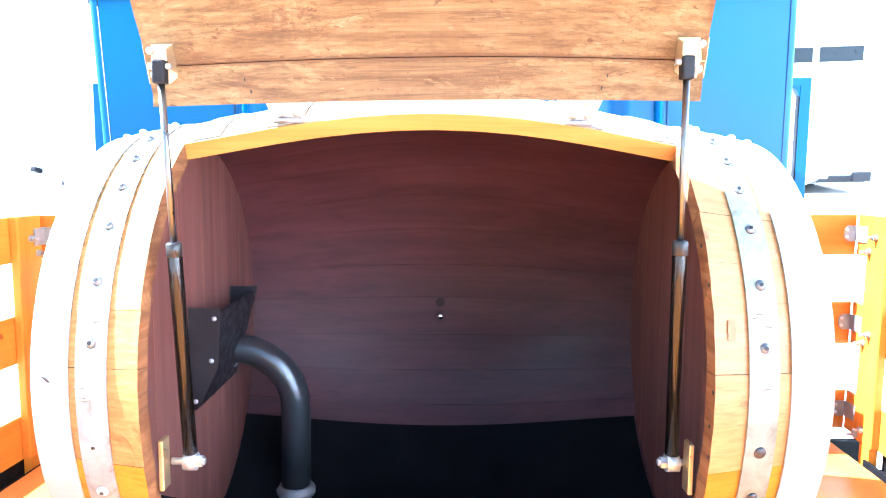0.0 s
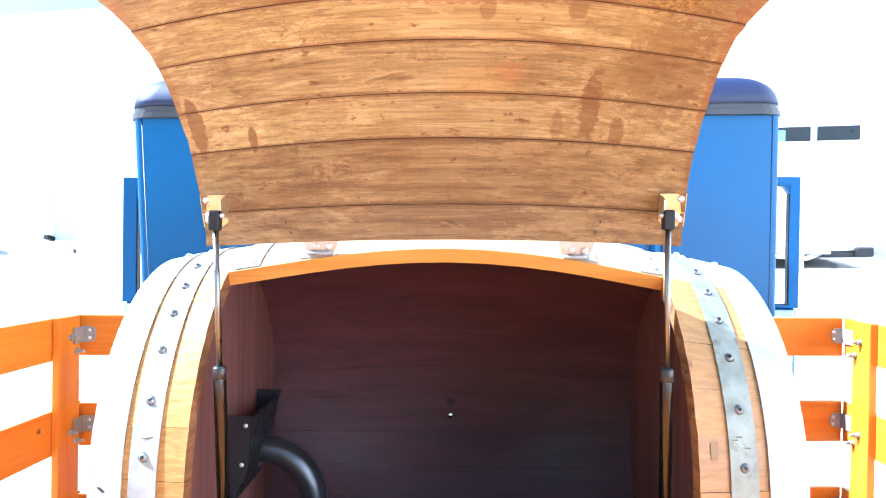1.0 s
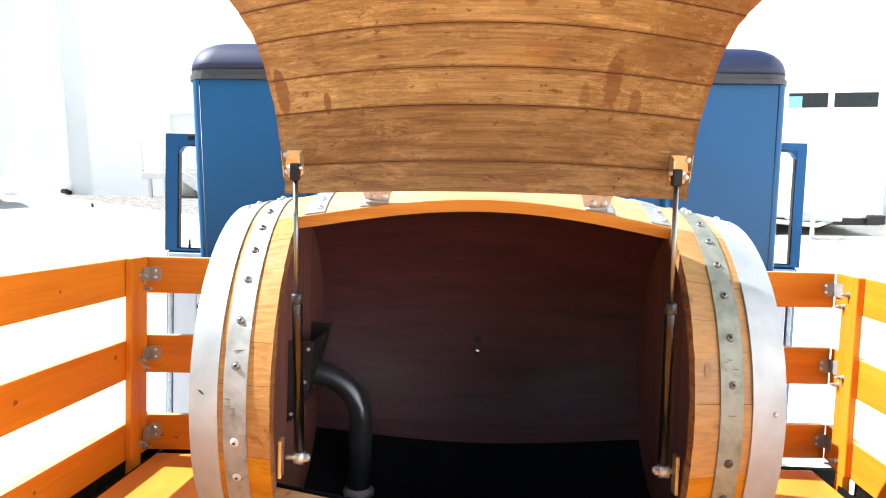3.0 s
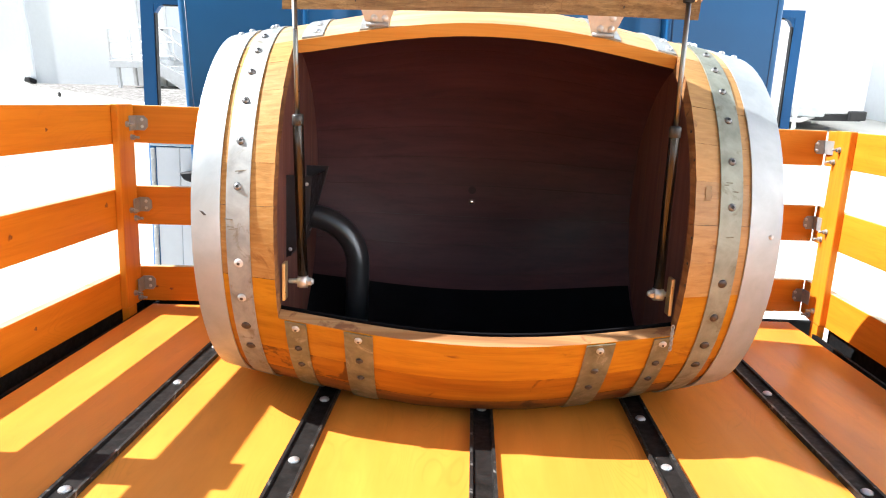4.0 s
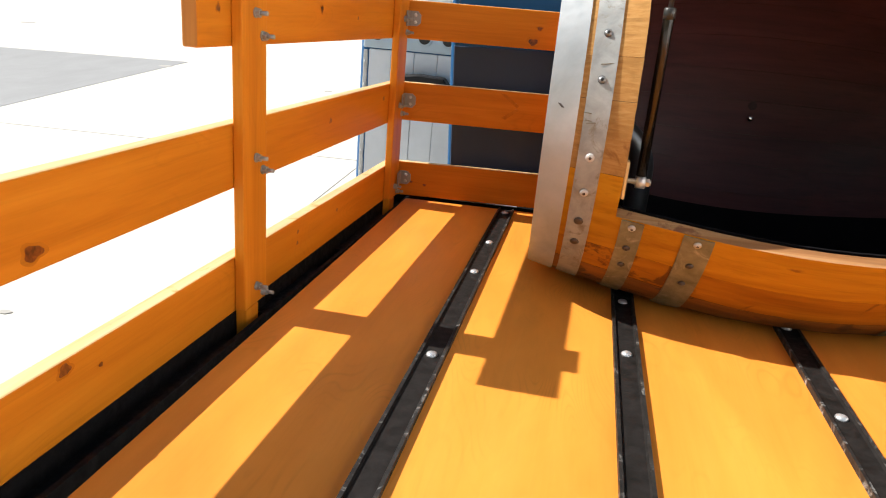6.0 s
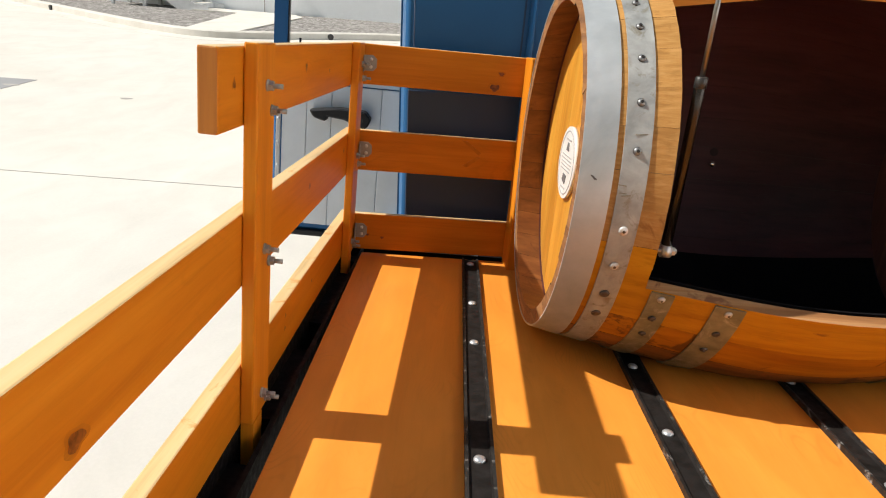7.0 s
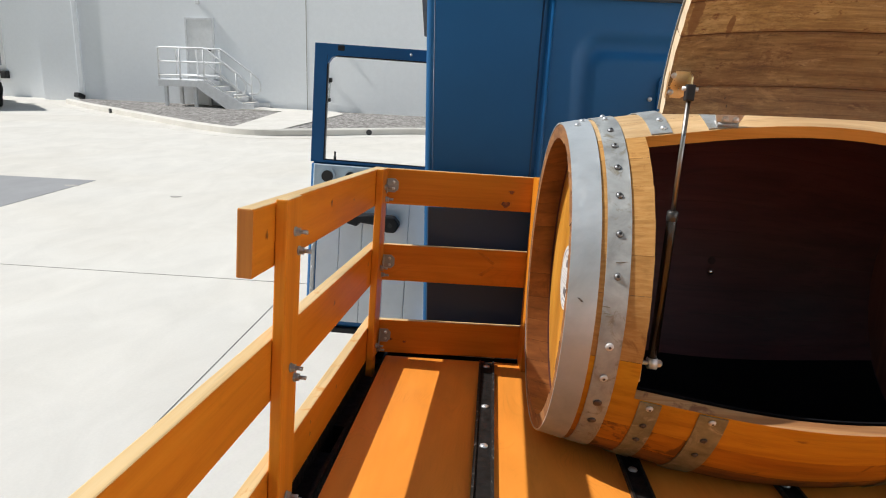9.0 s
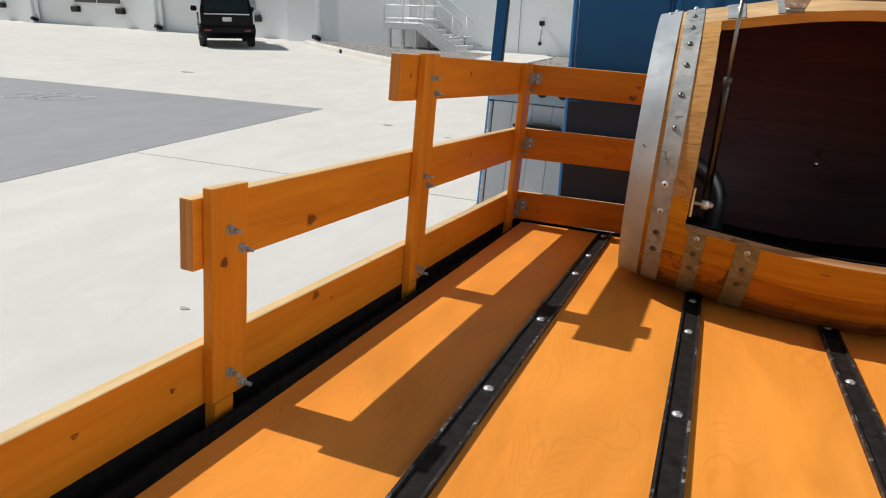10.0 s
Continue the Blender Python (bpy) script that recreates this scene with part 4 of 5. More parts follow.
def roof_shell():
    bm = bmesh.new()
    rings = []
    for k in range(9):
        a = radians(90 * k / 8)
        inset, z = 0.07 * (1 - math.cos(a)), 1.081 + 0.080 * math.sin(a)
        rings.append([bm.verts.new((x, y, z)) for x, y in rounded(-0.852 + inset, 0.852 - inset, -0.02 + inset, 1.15 - inset, 0.07)])
    n = len(rings[0])
    for a, b in zip(rings, rings[1:]):
        for i in range(n):
            bm.faces.new((a[i], a[(i + 1) % n], b[(i + 1) % n], b[i])).smooth = True
    bm.faces.new(rings[-1])
    bm.faces.new(rings[0][::-1])
    return bm


part("roof", roof_shell(), M["vinyl"], cab, "padded navy vinyl roof")
part("cab_floor", box(-0.8, 0.8, 0.09, 1.1, -0.5, -0.3), M["blackpaint"], cab)
part("windshield_frame", box(-0.8, 0.8, 1.08, 1.14, -0.5, 0.45), M["blue"], cab)
part("engine_hood", box(-0.6, 0.6, 1.14, 2.3, -0.3, 0.4, 0.12, 3), M["blue"], cab)


def door(s, hinge_x, tip_x, y, yt, post=0.055, head=0.047):
    """An open front-hinged door, seen from its inner side; s: -1 driver's side."""
    L = abs(tip_x - hinge_x)
    ang = math.degrees(math.atan2(yt - y, tip_x - hinge_x)) if s > 0 else math.degrees(math.atan2(y - yt, hinge_x - tip_x))
    base = pose(hinge_x, y, 0, 0, 0, ang)

    def X(u):
        return s * u
    d = part("door", ring_plate([(X(0), 0.46), (X(L), 0.46), (X(L), 0.972), (X(0), 0.972)][::s], [(X(0.03), 0.47), (X(L - post), 0.47), (X(L - post), 0.972 - head), (X(0.03), 0.972 - head)][::s], 1, 0.0, 0.035), M["blue"], truck, "open blue cab door with bare window frame")
    d.matrix_basis = base
    part("window_gasket", ring_plate([(X(0.03), 0.47), (X(L - post), 0.47), (X(L - post), 0.972 - head), (X(0.03), 0.972 - head)][::s], [(X(0.034), 0.474), (X(L - post - 0.005), 0.474), (X(L - post - 0.005), 0.967 - head), (X(0.034), 0.967 - head)][::s], 1, 0.004, 0.031), M["plastic"], d)
    part("latch_clip", box(min(X(L - 0.13), X(L - 0.10)), max(X(L - 0.13), X(L - 0.10)), -0.006, 0.0, 0.945, 0.968, 0.003), M["plastic"], d)
    part("frame_screw", dome((X(L - 0.42), -0.001, 0.948), (0, -1, 0), 0.006, 0.004, 8), M["bolt"], d)
    part("window_corner", prism([(X(L - post - 0.001), 0.9725 - head), (X(L - post - 0.001), 0.932 - head), (X(L - post - 0.02), 0.961 - head), (X(L - post - 0.045), 0.9725 - head)], 1, 0.002, 0.033), M["blue"], d)
    part("shell", box(min(X(0), X(L)), max(X(0), X(L)), 0.01, 0.06, -0.30, 0.46, 0.012), M["blue"], d)
    part("upper_panel", box(min(X(0.02), X(L - 0.015)), max(X(0.02), X(L - 0.015)), -0.004, 0.01, 0.34, 0.452, 0.004), M["blue_light"], d, "pale blue panel with round holes")
    for u in (L - 0.080, L - 0.185, L - 0.290, L - 0.395, L - 0.50):
        if u > 0.05:
            rim = part("hole_rim", tube([(X(u), -0.004, 0.40), (X(u), -0.012, 0.40)], 0.036, 20), M["blue_light"], d)
            part("hole", rod((X(u), -0.0145, 0.40), (X(u), -0.004, 0.40), 0.026, 20), M["ink"], rim)
    n = max(3, int(L / 0.1))
    w = (L - 0.06) / n
    for i in range(n):
        a, b = X(0.02 + i * w), X(0.02 + (i + 1) * w - 0.0016)
        part("trim_panel", box(min(a, b), max(a, b), -0.002, 0.012, -0.27, 0.335, 0.003), M["trimwhite"], d, "off-white ribbed trim panel" if i == 0 else "")
    part("edge_strip", box(min(X(L - 0.036), X(L - 0.018)), max(X(L - 0.036), X(L - 0.018)), -0.006, 0.006, -0.27, 0.33, 0.002), M["zinc"], d)
    for k in range(6):
        part("screw", dome((X(L - 0.027), -0.006, -0.22 + 0.1 * k), (0, -1, 0), 0.006, 0.004, 8), M["bolt"], d)
    arm = [(-0.17, 0.235), (-0.15, 0.205), (-0.10, 0.192), (-0.095, 0.212), (-0.02, 0.205), (0.03, 0.175), (0.07, 0.178), (0.085, 0.215), (0.06, 0.245), (-0.05, 0.25)]
    cx = X(L - 0.335)
    h = part("armrest", prism([(cx + s * -u, w2) for u, w2 in arm], 1, -0.075, -0.004, 0.006), M["plastic"], d, "black moulded armrest handle")
    part("screw", rod((cx - s * 0.045, -0.082, 0.208), (cx - s * 0.045, -0.07, 0.208), 0.010, 12), M["ink"], h)
    part("lock_pin", stepped((X(L - 0.105), 0.015, 0.46), (X(L - 0.105), 0.015, 0.51), [(0, 0.006), (0.55, 0.006), (0.6, 0.004), (1.0, 0.005)], 8), M["plastic"], d)
    part("bottom_seal", box(min(X(0), X(L)), max(X(0), X(L)), -0.005, 0.06, -0.325, -0.30, 0.004), M["plastic"], d)
    return d


door(-1, -0.80, -1.482, 3.13, 3.10)
door(1, 0.74, 1.232, 3.18, 3.15, 0.036, 0.030).location.z = 0.030

# ---- stake rails ----
LEVELS = ((0.008, 0.106), (0.222, 0.326), (0.440, 0.538))


def nut(parent, at, d):
    b = join(rod(at, Vector(at) + Vector(d) * 0.003, 0.0078, 14), hexnut(Vector(at) + Vector(d) * 0.003, d, 0.0068, 0.006), rod(Vector(at) + Vector(d) * 0.009, Vector(at) + Vector(d) * 0.021, 0.0034, 10))
    part("bolt_and_nut", b, M["galv_worn"], parent)


def pale_top_board(x0, x1, y0, y1, z0, z1):
    """A rail board whose upper face takes a paler wood than its sides."""
    bm = box(x0, x1, y0, y1, z0, z1, 0.0025, 2)
    bm.normal_update()
    for f in bm.faces:
        if f.normal.z > 0.9:
            f.material_index = 1
        elif y1 - y0 > 0.5 and abs(f.normal.y) > 0.9:
            f.material_index = 2
    return bm


def knot(parent, at, normal, r, stretch=1.4, halo=True):
    """A knot flush with a board, drawn out along the grain, with a darker halo."""
    n = Vector(normal)
    along = Vector((0, 0, 1)).cross(n).normalized()
    for name, k, lift, m in (("knot_halo", 1.45, 0.0003, "halo"), ("knot", 1.0, 0.0006, "knot")):
        if name == "knot_halo" and not halo:
            continue
        bm = bmesh.new()
        ring = []
        for i in range(26):
            a = 2 * math.pi * i / 26
            q = r * k * (1 + 0.16 * math.sin(3 * a + 40 * at[1]) + 0.08 * math.sin(5 * a + 90 * at[2]))
            ring.append(bm.verts.new(Vector(at) + n * lift + along * q * stretch * math.cos(a) + Vector((0, 0, 1)) * q * math.sin(a)))
        bm.faces.new(ring)
        bmesh.ops.recalc_face_normals(bm, faces=bm.faces)
        if bm.faces[:][0].normal.dot(n) < 0:
            bmesh.ops.reverse_faces(bm, faces=bm.faces)
        part(name, bm, M[m], parent)


def side_rail(s, x_in, dy, dz, y_end):
    rail = thing("stake_side_rail", pose(x_in, dy, dz), "stepped orange-varnished pine stake rail bolted to flat posts", "stake rail", "stake rails of the truck bed")
    xo = (min(0, s * 0.024), max(0, s * 0.024))
    for (z0, z1), y0 in zip(LEVELS, (-0.62, 0.374, 0.982)):
        ob = part("rail_board", pale_top_board(xo[0], xo[1], -(y_end - y0) / 2, (y_end - y0) / 2, -(z1 - z0) / 2, (z1 - z0) / 2), [M["rail_y"], M["pale_top"], M["rail_end"]], rail)
        ob.location = (s * 0.0185, (y_end + y0) / 2, (z0 + z1) / 2)
    for y0, y1, top in ((0.392, 0.469, 0.341), (1.070, 1.147, 0.543), (1.868, 1.945, 0.540)):
        zb = -0.125
        post = part("stake_post", join(pale_top_board(-0.009, 0.0095, y0, y1, 0.012, top), box(-0.009, 0.0095, y0 + 0.004, y1 - 0.032, zb, 0.0115)), [M["rail_z"], M["pale_top"]], rail)
        post.location = (s * 0.009, 0, 0)
        for (z0, z1), a, b in zip(LEVELS, (0.036, 0.046, 0.050), (0.018, 0.022, 0.016)):
            if z1 < top + 0.02:
                nut(rail, (0.0, y0 + (0.040 if y0 > 0.5 else 0.035), z0 + a + (0.0 if y0 > 0.5 else 0.009)), (-s, 0, 0))
                nut(rail, (0.0, y0 + 0.062, z0 + b), (-s, 0, 0))
    return rail


near_rail = side_rail(-1, -0.936, 0.0, 0.0, 1.986)
for y, z, r, stretch in ((0.668, 0.244, 0.0085, 1.5), (0.693, 0.094, 0.0075, 1.2), (0.331, 0.059, 0.004, 1.2), (0.173, 0.070, 0.004, 1.3), (0.750, 0.072, 0.003, 1.2), (1.470, 0.280, 0.005, 1.1), (1.826, 0.292, 0.005, 1.2),
                         (1.409, 0.500, 0.006, 1.0), (1.316, 0.079, 0.004, 1.2), (1.314, 0.056, 0.004, 1.2), (1.523, 0.071, 0.004, 1.3), (1.610, 0.486, 0.004, 1.0), (1.036, 0.494, 0.005, 1.0)):
    knot(near_rail, (-0.0185, y, z), (1, 0, 0), r, stretch, r > 0.0045)
knot(near_rail, (0.0005, 0.4155, 0.230), (1, 0, 0), 0.0075, 1.0)
side_rail(1, 0.92, 0.177, 0.012, 2.023)
head_rail = thing("stake_front_rail", pose(-0.926, 1.962, 0, 0, -0.35, 7.2), "orange-varnished pine front rail with zinc corner brackets", "stake rail", "stake rails of the truck bed")
for z0, z1 in LEVELS:
    b = part("rail_board", pale_top_board(-0.9485, 0.9485, 0, 0.019, -(z1 - z0) / 2, (z1 - z0) / 2), [M["rail_x"], M["pale_top"]], head_rail)
    b.location = (0.9295, 0, (z0 + z1) / 2)
    for x, corner in ((-0.008, -0.010), (1.837, 1.874)):
        zc = (z0 + z1) / 2 + 0.003
        a, b2, c = (x, x + 0.030, 0.009) if x < 0 else (x + 0.010, x + 0.040, 0.009)
        ears = [(a + c, zc - 0.019), (b2, zc - 0.019), (b2, zc + 0.019), (a + c, zc + 0.019), (a, zc + 0.019 - c), (a, zc - 0.019 + c)]
        if x < 0:
            ears = [(a + b2 - u, w2) for u, w2 in ears][::-1]
        br = part("corner_bracket", prism(ears, 1, -0.003, 0.0), M["bracket"], head_rail, "dull zinc corner bracket")
        part("leg", box(min(corner, corner + 0.003), max(corner, corner + 0.003), -0.045, 0.0, zc - 0.019, zc + 0.019), M["bracket"], br)
        for w2 in (0.009, -0.009):
            part("screw", dome((x + 0.016, -0.003, zc + w2), (0, -1, 0), 0.0045, 0.003, 8), M["bolt"], br)
for x, z, r in ((0.337, 0.493, 0.0045), (0.323, 0.458, 0.0085), (0.024, 0.049, 0.003), (0.063, 0.043, 0.003)):
    knot(head_rail, (x, 0.0, z), (0, -1, 0), r, 1.4)
for streak in ([(0.252, 0.319), (0.268, 0.317), (0.306, 0.289), (0.300, 0.283)], [(0.299, 0.281), (0.306, 0.277), (0.272, 0.249), (0.260, 0.253)]):
    part("grain_streak", prism(streak, 1, -0.0005, 0.0005), M["halo"], head_rail)
for x in (0.395, 1.36):
    part("stake_post", box(x, x + 0.028, -0.075, 0.0, -0.02, 0.54, 0.002), M["rail_z"], head_rail)
# ---- the barrel ----
ZC = 0.3668
BARREL = pose(-0.0312, 1.5968, ZC, 0, 0, 3.89)
barrel = thing("barrel_smoker", BARREL, "oak wine barrel lying on the deck, made into a smoker", "barrel")
RB, KB, TH, HALF = 0.3579, 0.238, 0.027, 0.48
UP, DOWN = 1.059, 1.107
LO, HI = -25.0, 61.5
# by side: end hoop, screwed hoop, cut hoops, edge of the opening, end of the staves
RINGS = {-1: (0.434, 0.384, 0.424, ((0.2965, 0.334), (0.183, 0.232)), 0.345, 0.483), 1: (0.423, 0.368, 0.407, ((0.291, 0.325), (0.173, 0.223)), 0.326, HALF)}
LIDR, LIDK = 0.4007, 0.4137


def radius(s):
    b = max(0.0, 1 - (s / 0.36) ** 2)
    return RB - KB * s * s + 0.017 * b * b


def on(s, phi, dr=0.0):
    """A point of the barrel at a length, an angle up from the front and a height over the staves; the belly is planed flat where it rests."""
    a = radians(phi)
    r = radius(s) + dr
    z = r * math.sin(a)
    return Vector((s, -r * math.cos(a), max(z * (UP if z > 0 else DOWN), -ZC + (0.003 if dr > 0.0007 else 0.006) + max(0.0, -dr - 0.001))))


def on_lid(s, phi, dr=0.0):
    a = radians(phi)
    s *= 1 + 0.036 * math.exp(-((phi + 3) / 13) ** 2)
    r = LIDR - LIDK * s * s + dr
    return Vector((s, -r * math.cos(a), r * math.sin(a)))


def shell(s0, s1, p0, p1, r0, r1, ns=10, na=3, wob=0.0, seed=0, at=on, ease=0.0):
    """A curved board of the barrel between two lengths, two angles and two depths; inner faces take the second material, sawn ends the third."""
    bm = bmesh.new()
    rnd = random.Random(seed)
    ss = [s0 + (s1 - s0) * i / ns for i in range(ns + 1)]
    pp = [p0 + (p1 - p0) * j / na for j in range(na + 1)]

    def layer(dr, pull=0.0):
        out = []
        for i, s in enumerate(ss):
            row = []
            for j, p in enumerate(pp):
                p += pull if j == 0 else -pull if j == na else 0.0
                q = s
                if wob and i in (0, ns):
                    q += rnd.uniform(-wob, wob)
                row.append(bm.verts.new(at(q, p, dr)))
            out.append(row)
        return out
    a, b = layer(r1), layer(r0, ease)
    for i in range(ns):
        for j in range(na):
            bm.faces.new((a[i][j], a[i][j + 1], a[i + 1][j + 1], a[i + 1][j])).smooth = True
            f = bm.faces.new((b[i][j], b[i + 1][j], b[i + 1][j + 1], b[i][j + 1]))
            f.smooth, f.material_index = True, 4 if at is on and abs(ss[i] + ss[i + 1]) > 0.86 else 1
        for j, w in ((0, 1), (na, 0)):
            f = bm.faces.new((a[i][j], a[i + 1][j], b[i + 1][j], b[i][j]) if w else (a[i + 1][j], a[i][j], b[i][j], b[i + 1][j]))
            f.material_index = 3
    for i in (0, ns):
        for j in range(na):
            f = bm.faces.new((a[i][j], b[i][j], b[i][j + 1], a[i][j + 1]))
            f.material_index = 2
    bmesh.ops.recalc_face_normals(bm, faces=bm.faces)
    for e in bm.edges:
        if len(e.link_faces) == 2 and e.link_faces[0].material_index != e.link_faces[1].material_index:
            e.smooth = False
    return bm


TOP = [M["sunlit_top"], M["inside"], M["rough_edge"], M["edge"], M["rim"]]
TOPJ = [M["sunlit_top"], M["inside"], M["rough_edge"], M["seam"], M["rim"]]
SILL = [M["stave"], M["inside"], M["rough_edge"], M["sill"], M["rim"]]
SHADE_HALF = [M["stave_shade_half"], M["inside"], M["rough_edge"], M["seam"], M["rim"]]
SHADE_FULL = [M["stave_shade"], M["inside"], M["rough_edge"], M["seam"], M["rim"]]
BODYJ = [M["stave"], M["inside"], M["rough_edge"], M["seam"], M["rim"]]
STUBR = [M["stub_shade_side"], M["inside"], M["rough_edge"], M["seam"], M["rim"]]
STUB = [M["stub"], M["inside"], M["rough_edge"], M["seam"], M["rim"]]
LIDM = [M["stave"], M["lid_pale"], M["lid_edge"], M["lid_lip"]]
# From lip to hinge: board tone with painted shade, falling in brightness.
LID_TONES = ["lid_pale", "lid_pale", "lid_in", "lid_in", "lid_shaded", "lid_shaded"]
rs = random.Random(4)


def cuts(a, b, n, jit):
    w = [1 + rs.uniform(-jit, jit) for _ in range(n)]
    out, t = [a], a
    for x in w:
        t += (b - a) * x / sum(w)
        out.append(t)
    return out


gap = 0.03
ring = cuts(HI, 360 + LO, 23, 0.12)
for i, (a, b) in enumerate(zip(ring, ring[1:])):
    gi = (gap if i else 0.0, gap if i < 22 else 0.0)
    part("stave", shell(-RINGS[-1][5], HALF, a + gi[0], b - gi[1], -TH + (0.005 if i in (0, 22) else 0.0), rs.uniform(-0.0006, 0.0006), 18, 3, ease=0.02 if 0 < i < 22 else 0.0), (TOP if i == 0 else TOPJ if i < 7 else SILL if i == 22 else SHADE_HALF if i == 21 else SHADE_FULL if i > 14 else BODYJ), barrel)
# Added shell inside the walls keeps sun from leaking through the stave gaps.
core = shell(-HALF + 0.002, HALF - 0.002, HI + 0.3, 360 + LO - 0.3, -0.017, -0.011, 16, 60)
for f in core.faces:
    f.material_index = 0
part("seam_flagging", core, M["seam"], barrel, "added dark shell that closes the stave gaps to light")
stubs = cuts(LO, HI, 8, 0.14)
for s0, s1 in ((-RINGS[-1][5], -RINGS[-1][4]), (RINGS[1][4], HALF)):
    for i, (a, b) in enumerate(zip(stubs, stubs[1:])):
        part("stave", shell(s0, s1, a + (0.05 if i in (0, 3) else 0.014), b - (0.05 if i == 2 else 0.014), -TH, rs.uniform(-0.0005, 0.0005), 5, 3, 0.0007, i + int(s1 * 100)), (STUB if s0 < 0 else STUBR) if i else BODYJ, barrel, "weathered short stave beside the opening")

part("grey_smudge", shell(0.3425, 0.3525, 13.0, 17.0, 0.0004, 0.0009, 4, 4, 0.002, 3), [M["smudge_grey"]] * 4, barrel, "grey smudge on a short stave")
for p, q in ((-9.7, 0.004), (-4.0, 0.010), (24.0, 0.006), (33.0, 0.012), (3.0, 0.005)):
    part("nail_hole", rod(Vector((RINGS[1][4] - 0.0008, 0, 0)) + on(0.33, p, -q).yz.to_3d().zxy, Vector((RINGS[1][4] + 0.003, 0, 0)) + on(0.33, p, -q).yz.to_3d().zxy, 0.0026, 8), M["ink"], barrel)


def hoop(name, s0, s1, p0, p1, mat, parent, lift=0.003, ns=2, label="", at=on):
    n = max(8, int((p1 - p0) / 5))
    bm = shell(s0, s1, p0, p1, 0.0008, lift, ns, n, at=at)
    for f in bm.faces:
        f.material_index = 0
    return part(name, bm, mat, parent, label)


for s in (-1, 1):
    chime, q0, q1, cut, edge, end = RINGS[s]
    qc = (q0 + q1) / 2
    a, b = sorted((s * chime, s * (end + 0.001)))
    ch = hoop("chime_hoop", a, b, -179.9, 180, M["galv"], barrel, 0.0035, 3, "wide galvanised end hoop")
    part("hoop_rivet", dome(on(s * 0.46, 76, 0.0035), on(0, 76), 0.006, 0.005), M["bolt"], ch)
    part("hoop_rivet", dome(on(s * 0.447, 81, 0.0035), on(0, 81), 0.006, 0.005), M["bolt"], ch)
    if s < 0:
        part("hoop_mark", prism([(-0.006, 0.004), (-0.001, 0.003), (0.006, -0.003), (0.001, -0.003)], 1, -0.001, 0.001), M["bolt_dark"], ch).matrix_basis = Matrix.Translation(on(s * 0.462, 3.8, 0.0036))
    else:
        part("hoop_rivet", dome(on(s * 0.462, 3.8, 0.0035), on(0, 3.8), 0.004, 0.003), M["bolt"], ch)
    a, b = sorted((s * q0, s * q1))
    qh = hoop("quarter_hoop", a, b, -179.9, 180, M["galv_worn" if s < 0 else "galv_olive"], barrel, 0.003, 2, "worn galvanised hoop with a row of screws")
    for p in (67, 57, 47, 36.5, 24.1, 11.6):
        part("hoop_screw", dome(on(s * qc, p, 0.003), on(0, p), 0.0060, 0.0042), M["bolt_grey"], qh)
        part("screw_washer", rod(on(s * qc, p, 0.0025), on(s * qc, p, 0.0036), 0.0067, 16), M["bolt_dark"], qh)
        part("screw_socket", rod(on(s * qc, p, 0.0060), on(s * qc, p, 0.0079), 0.0026, 8), M["ink"], qh)
    for p in (-9.1, -19.5):
        part("hoop_screw", dome(on(s * qc, p, 0.003), on(0, p), 0.0075, 0.004), M["zinc" if s < 0 else "bolt_dark"], qh)
        part("screw_socket", rod(on(s * qc, p, 0.0055), on(s * qc, p, 0.0074), 0.0026, 8), M["bolt_dark"], qh)
    for p in (-29.5, -38.5):
        part("hoop_screw", dome(on(s * qc, p, 0.003), on(0, p), 0.0085, 0.004), M["bolt_dark"], qh)
    for k in range(4):
        ph = rs.choice((29, 30.5, 18, 17, 16, 2, -1, 4, -14)) + rs.uniform(-1.5, 1.5)
        w = rs.uniform(0.004, 0.011)
        part("dent_mark", moved(box(-w, w, -0.0005, 0.0005, -0.0007, 0.0007), Matrix.Translation(on(s * (qc + rs.uniform(-0.012, 0.012)), ph, 0.0031)) @ Matrix.Rotation(radians(ph), 4, "X") @ Matrix.Rotation(rs.uniform(-0.15, 0.15), 4, "Y")), M["rust"], qh)
    for p in (79, 84):
        part("hoop_rivet", dome(on(s * qc, p, 0.003), on(0, p), 0.006, 0.006), M["bolt"], qh)
    for s0, s1 in cut:
        a, b = sorted((s * s0, s * s1))
        c = (a + b) / 2
        bh = hoop("bilge_hoop", a, b, 150, 360 + LO - 0.3, M["hoop_grime_shade"], barrel, 0.003, 2, "cut galvanised hoop, grimy and shaded below, ending at the opening")
        hoop("upper_band", a, b, HI + 0.5, 149.9, M["galv_worn"], bh, 0.003, 2, "clean galvanised upper part")
        for p, m in ((LO - 2.2, "zinc"), (LO - 10, "bolt_dark"), (LO - 18, "bolt_dark")):
            part("hoop_screw", dome(on(c, p, 0.003), on(0, p), 0.0068, 0.004), M[m], bh)
            part("screw_socket", rod(on(c, p, 0.0055), on(c, p, 0.0074), 0.0022, 8), M["bolt_dark"], bh)
        for p in (HI + 3.5, HI + 10):
            part("hoop_screw", dome(on(c + 0.006, p, 0.003), on(0, p), 0.0065, 0.005), M["bolt"], bh)

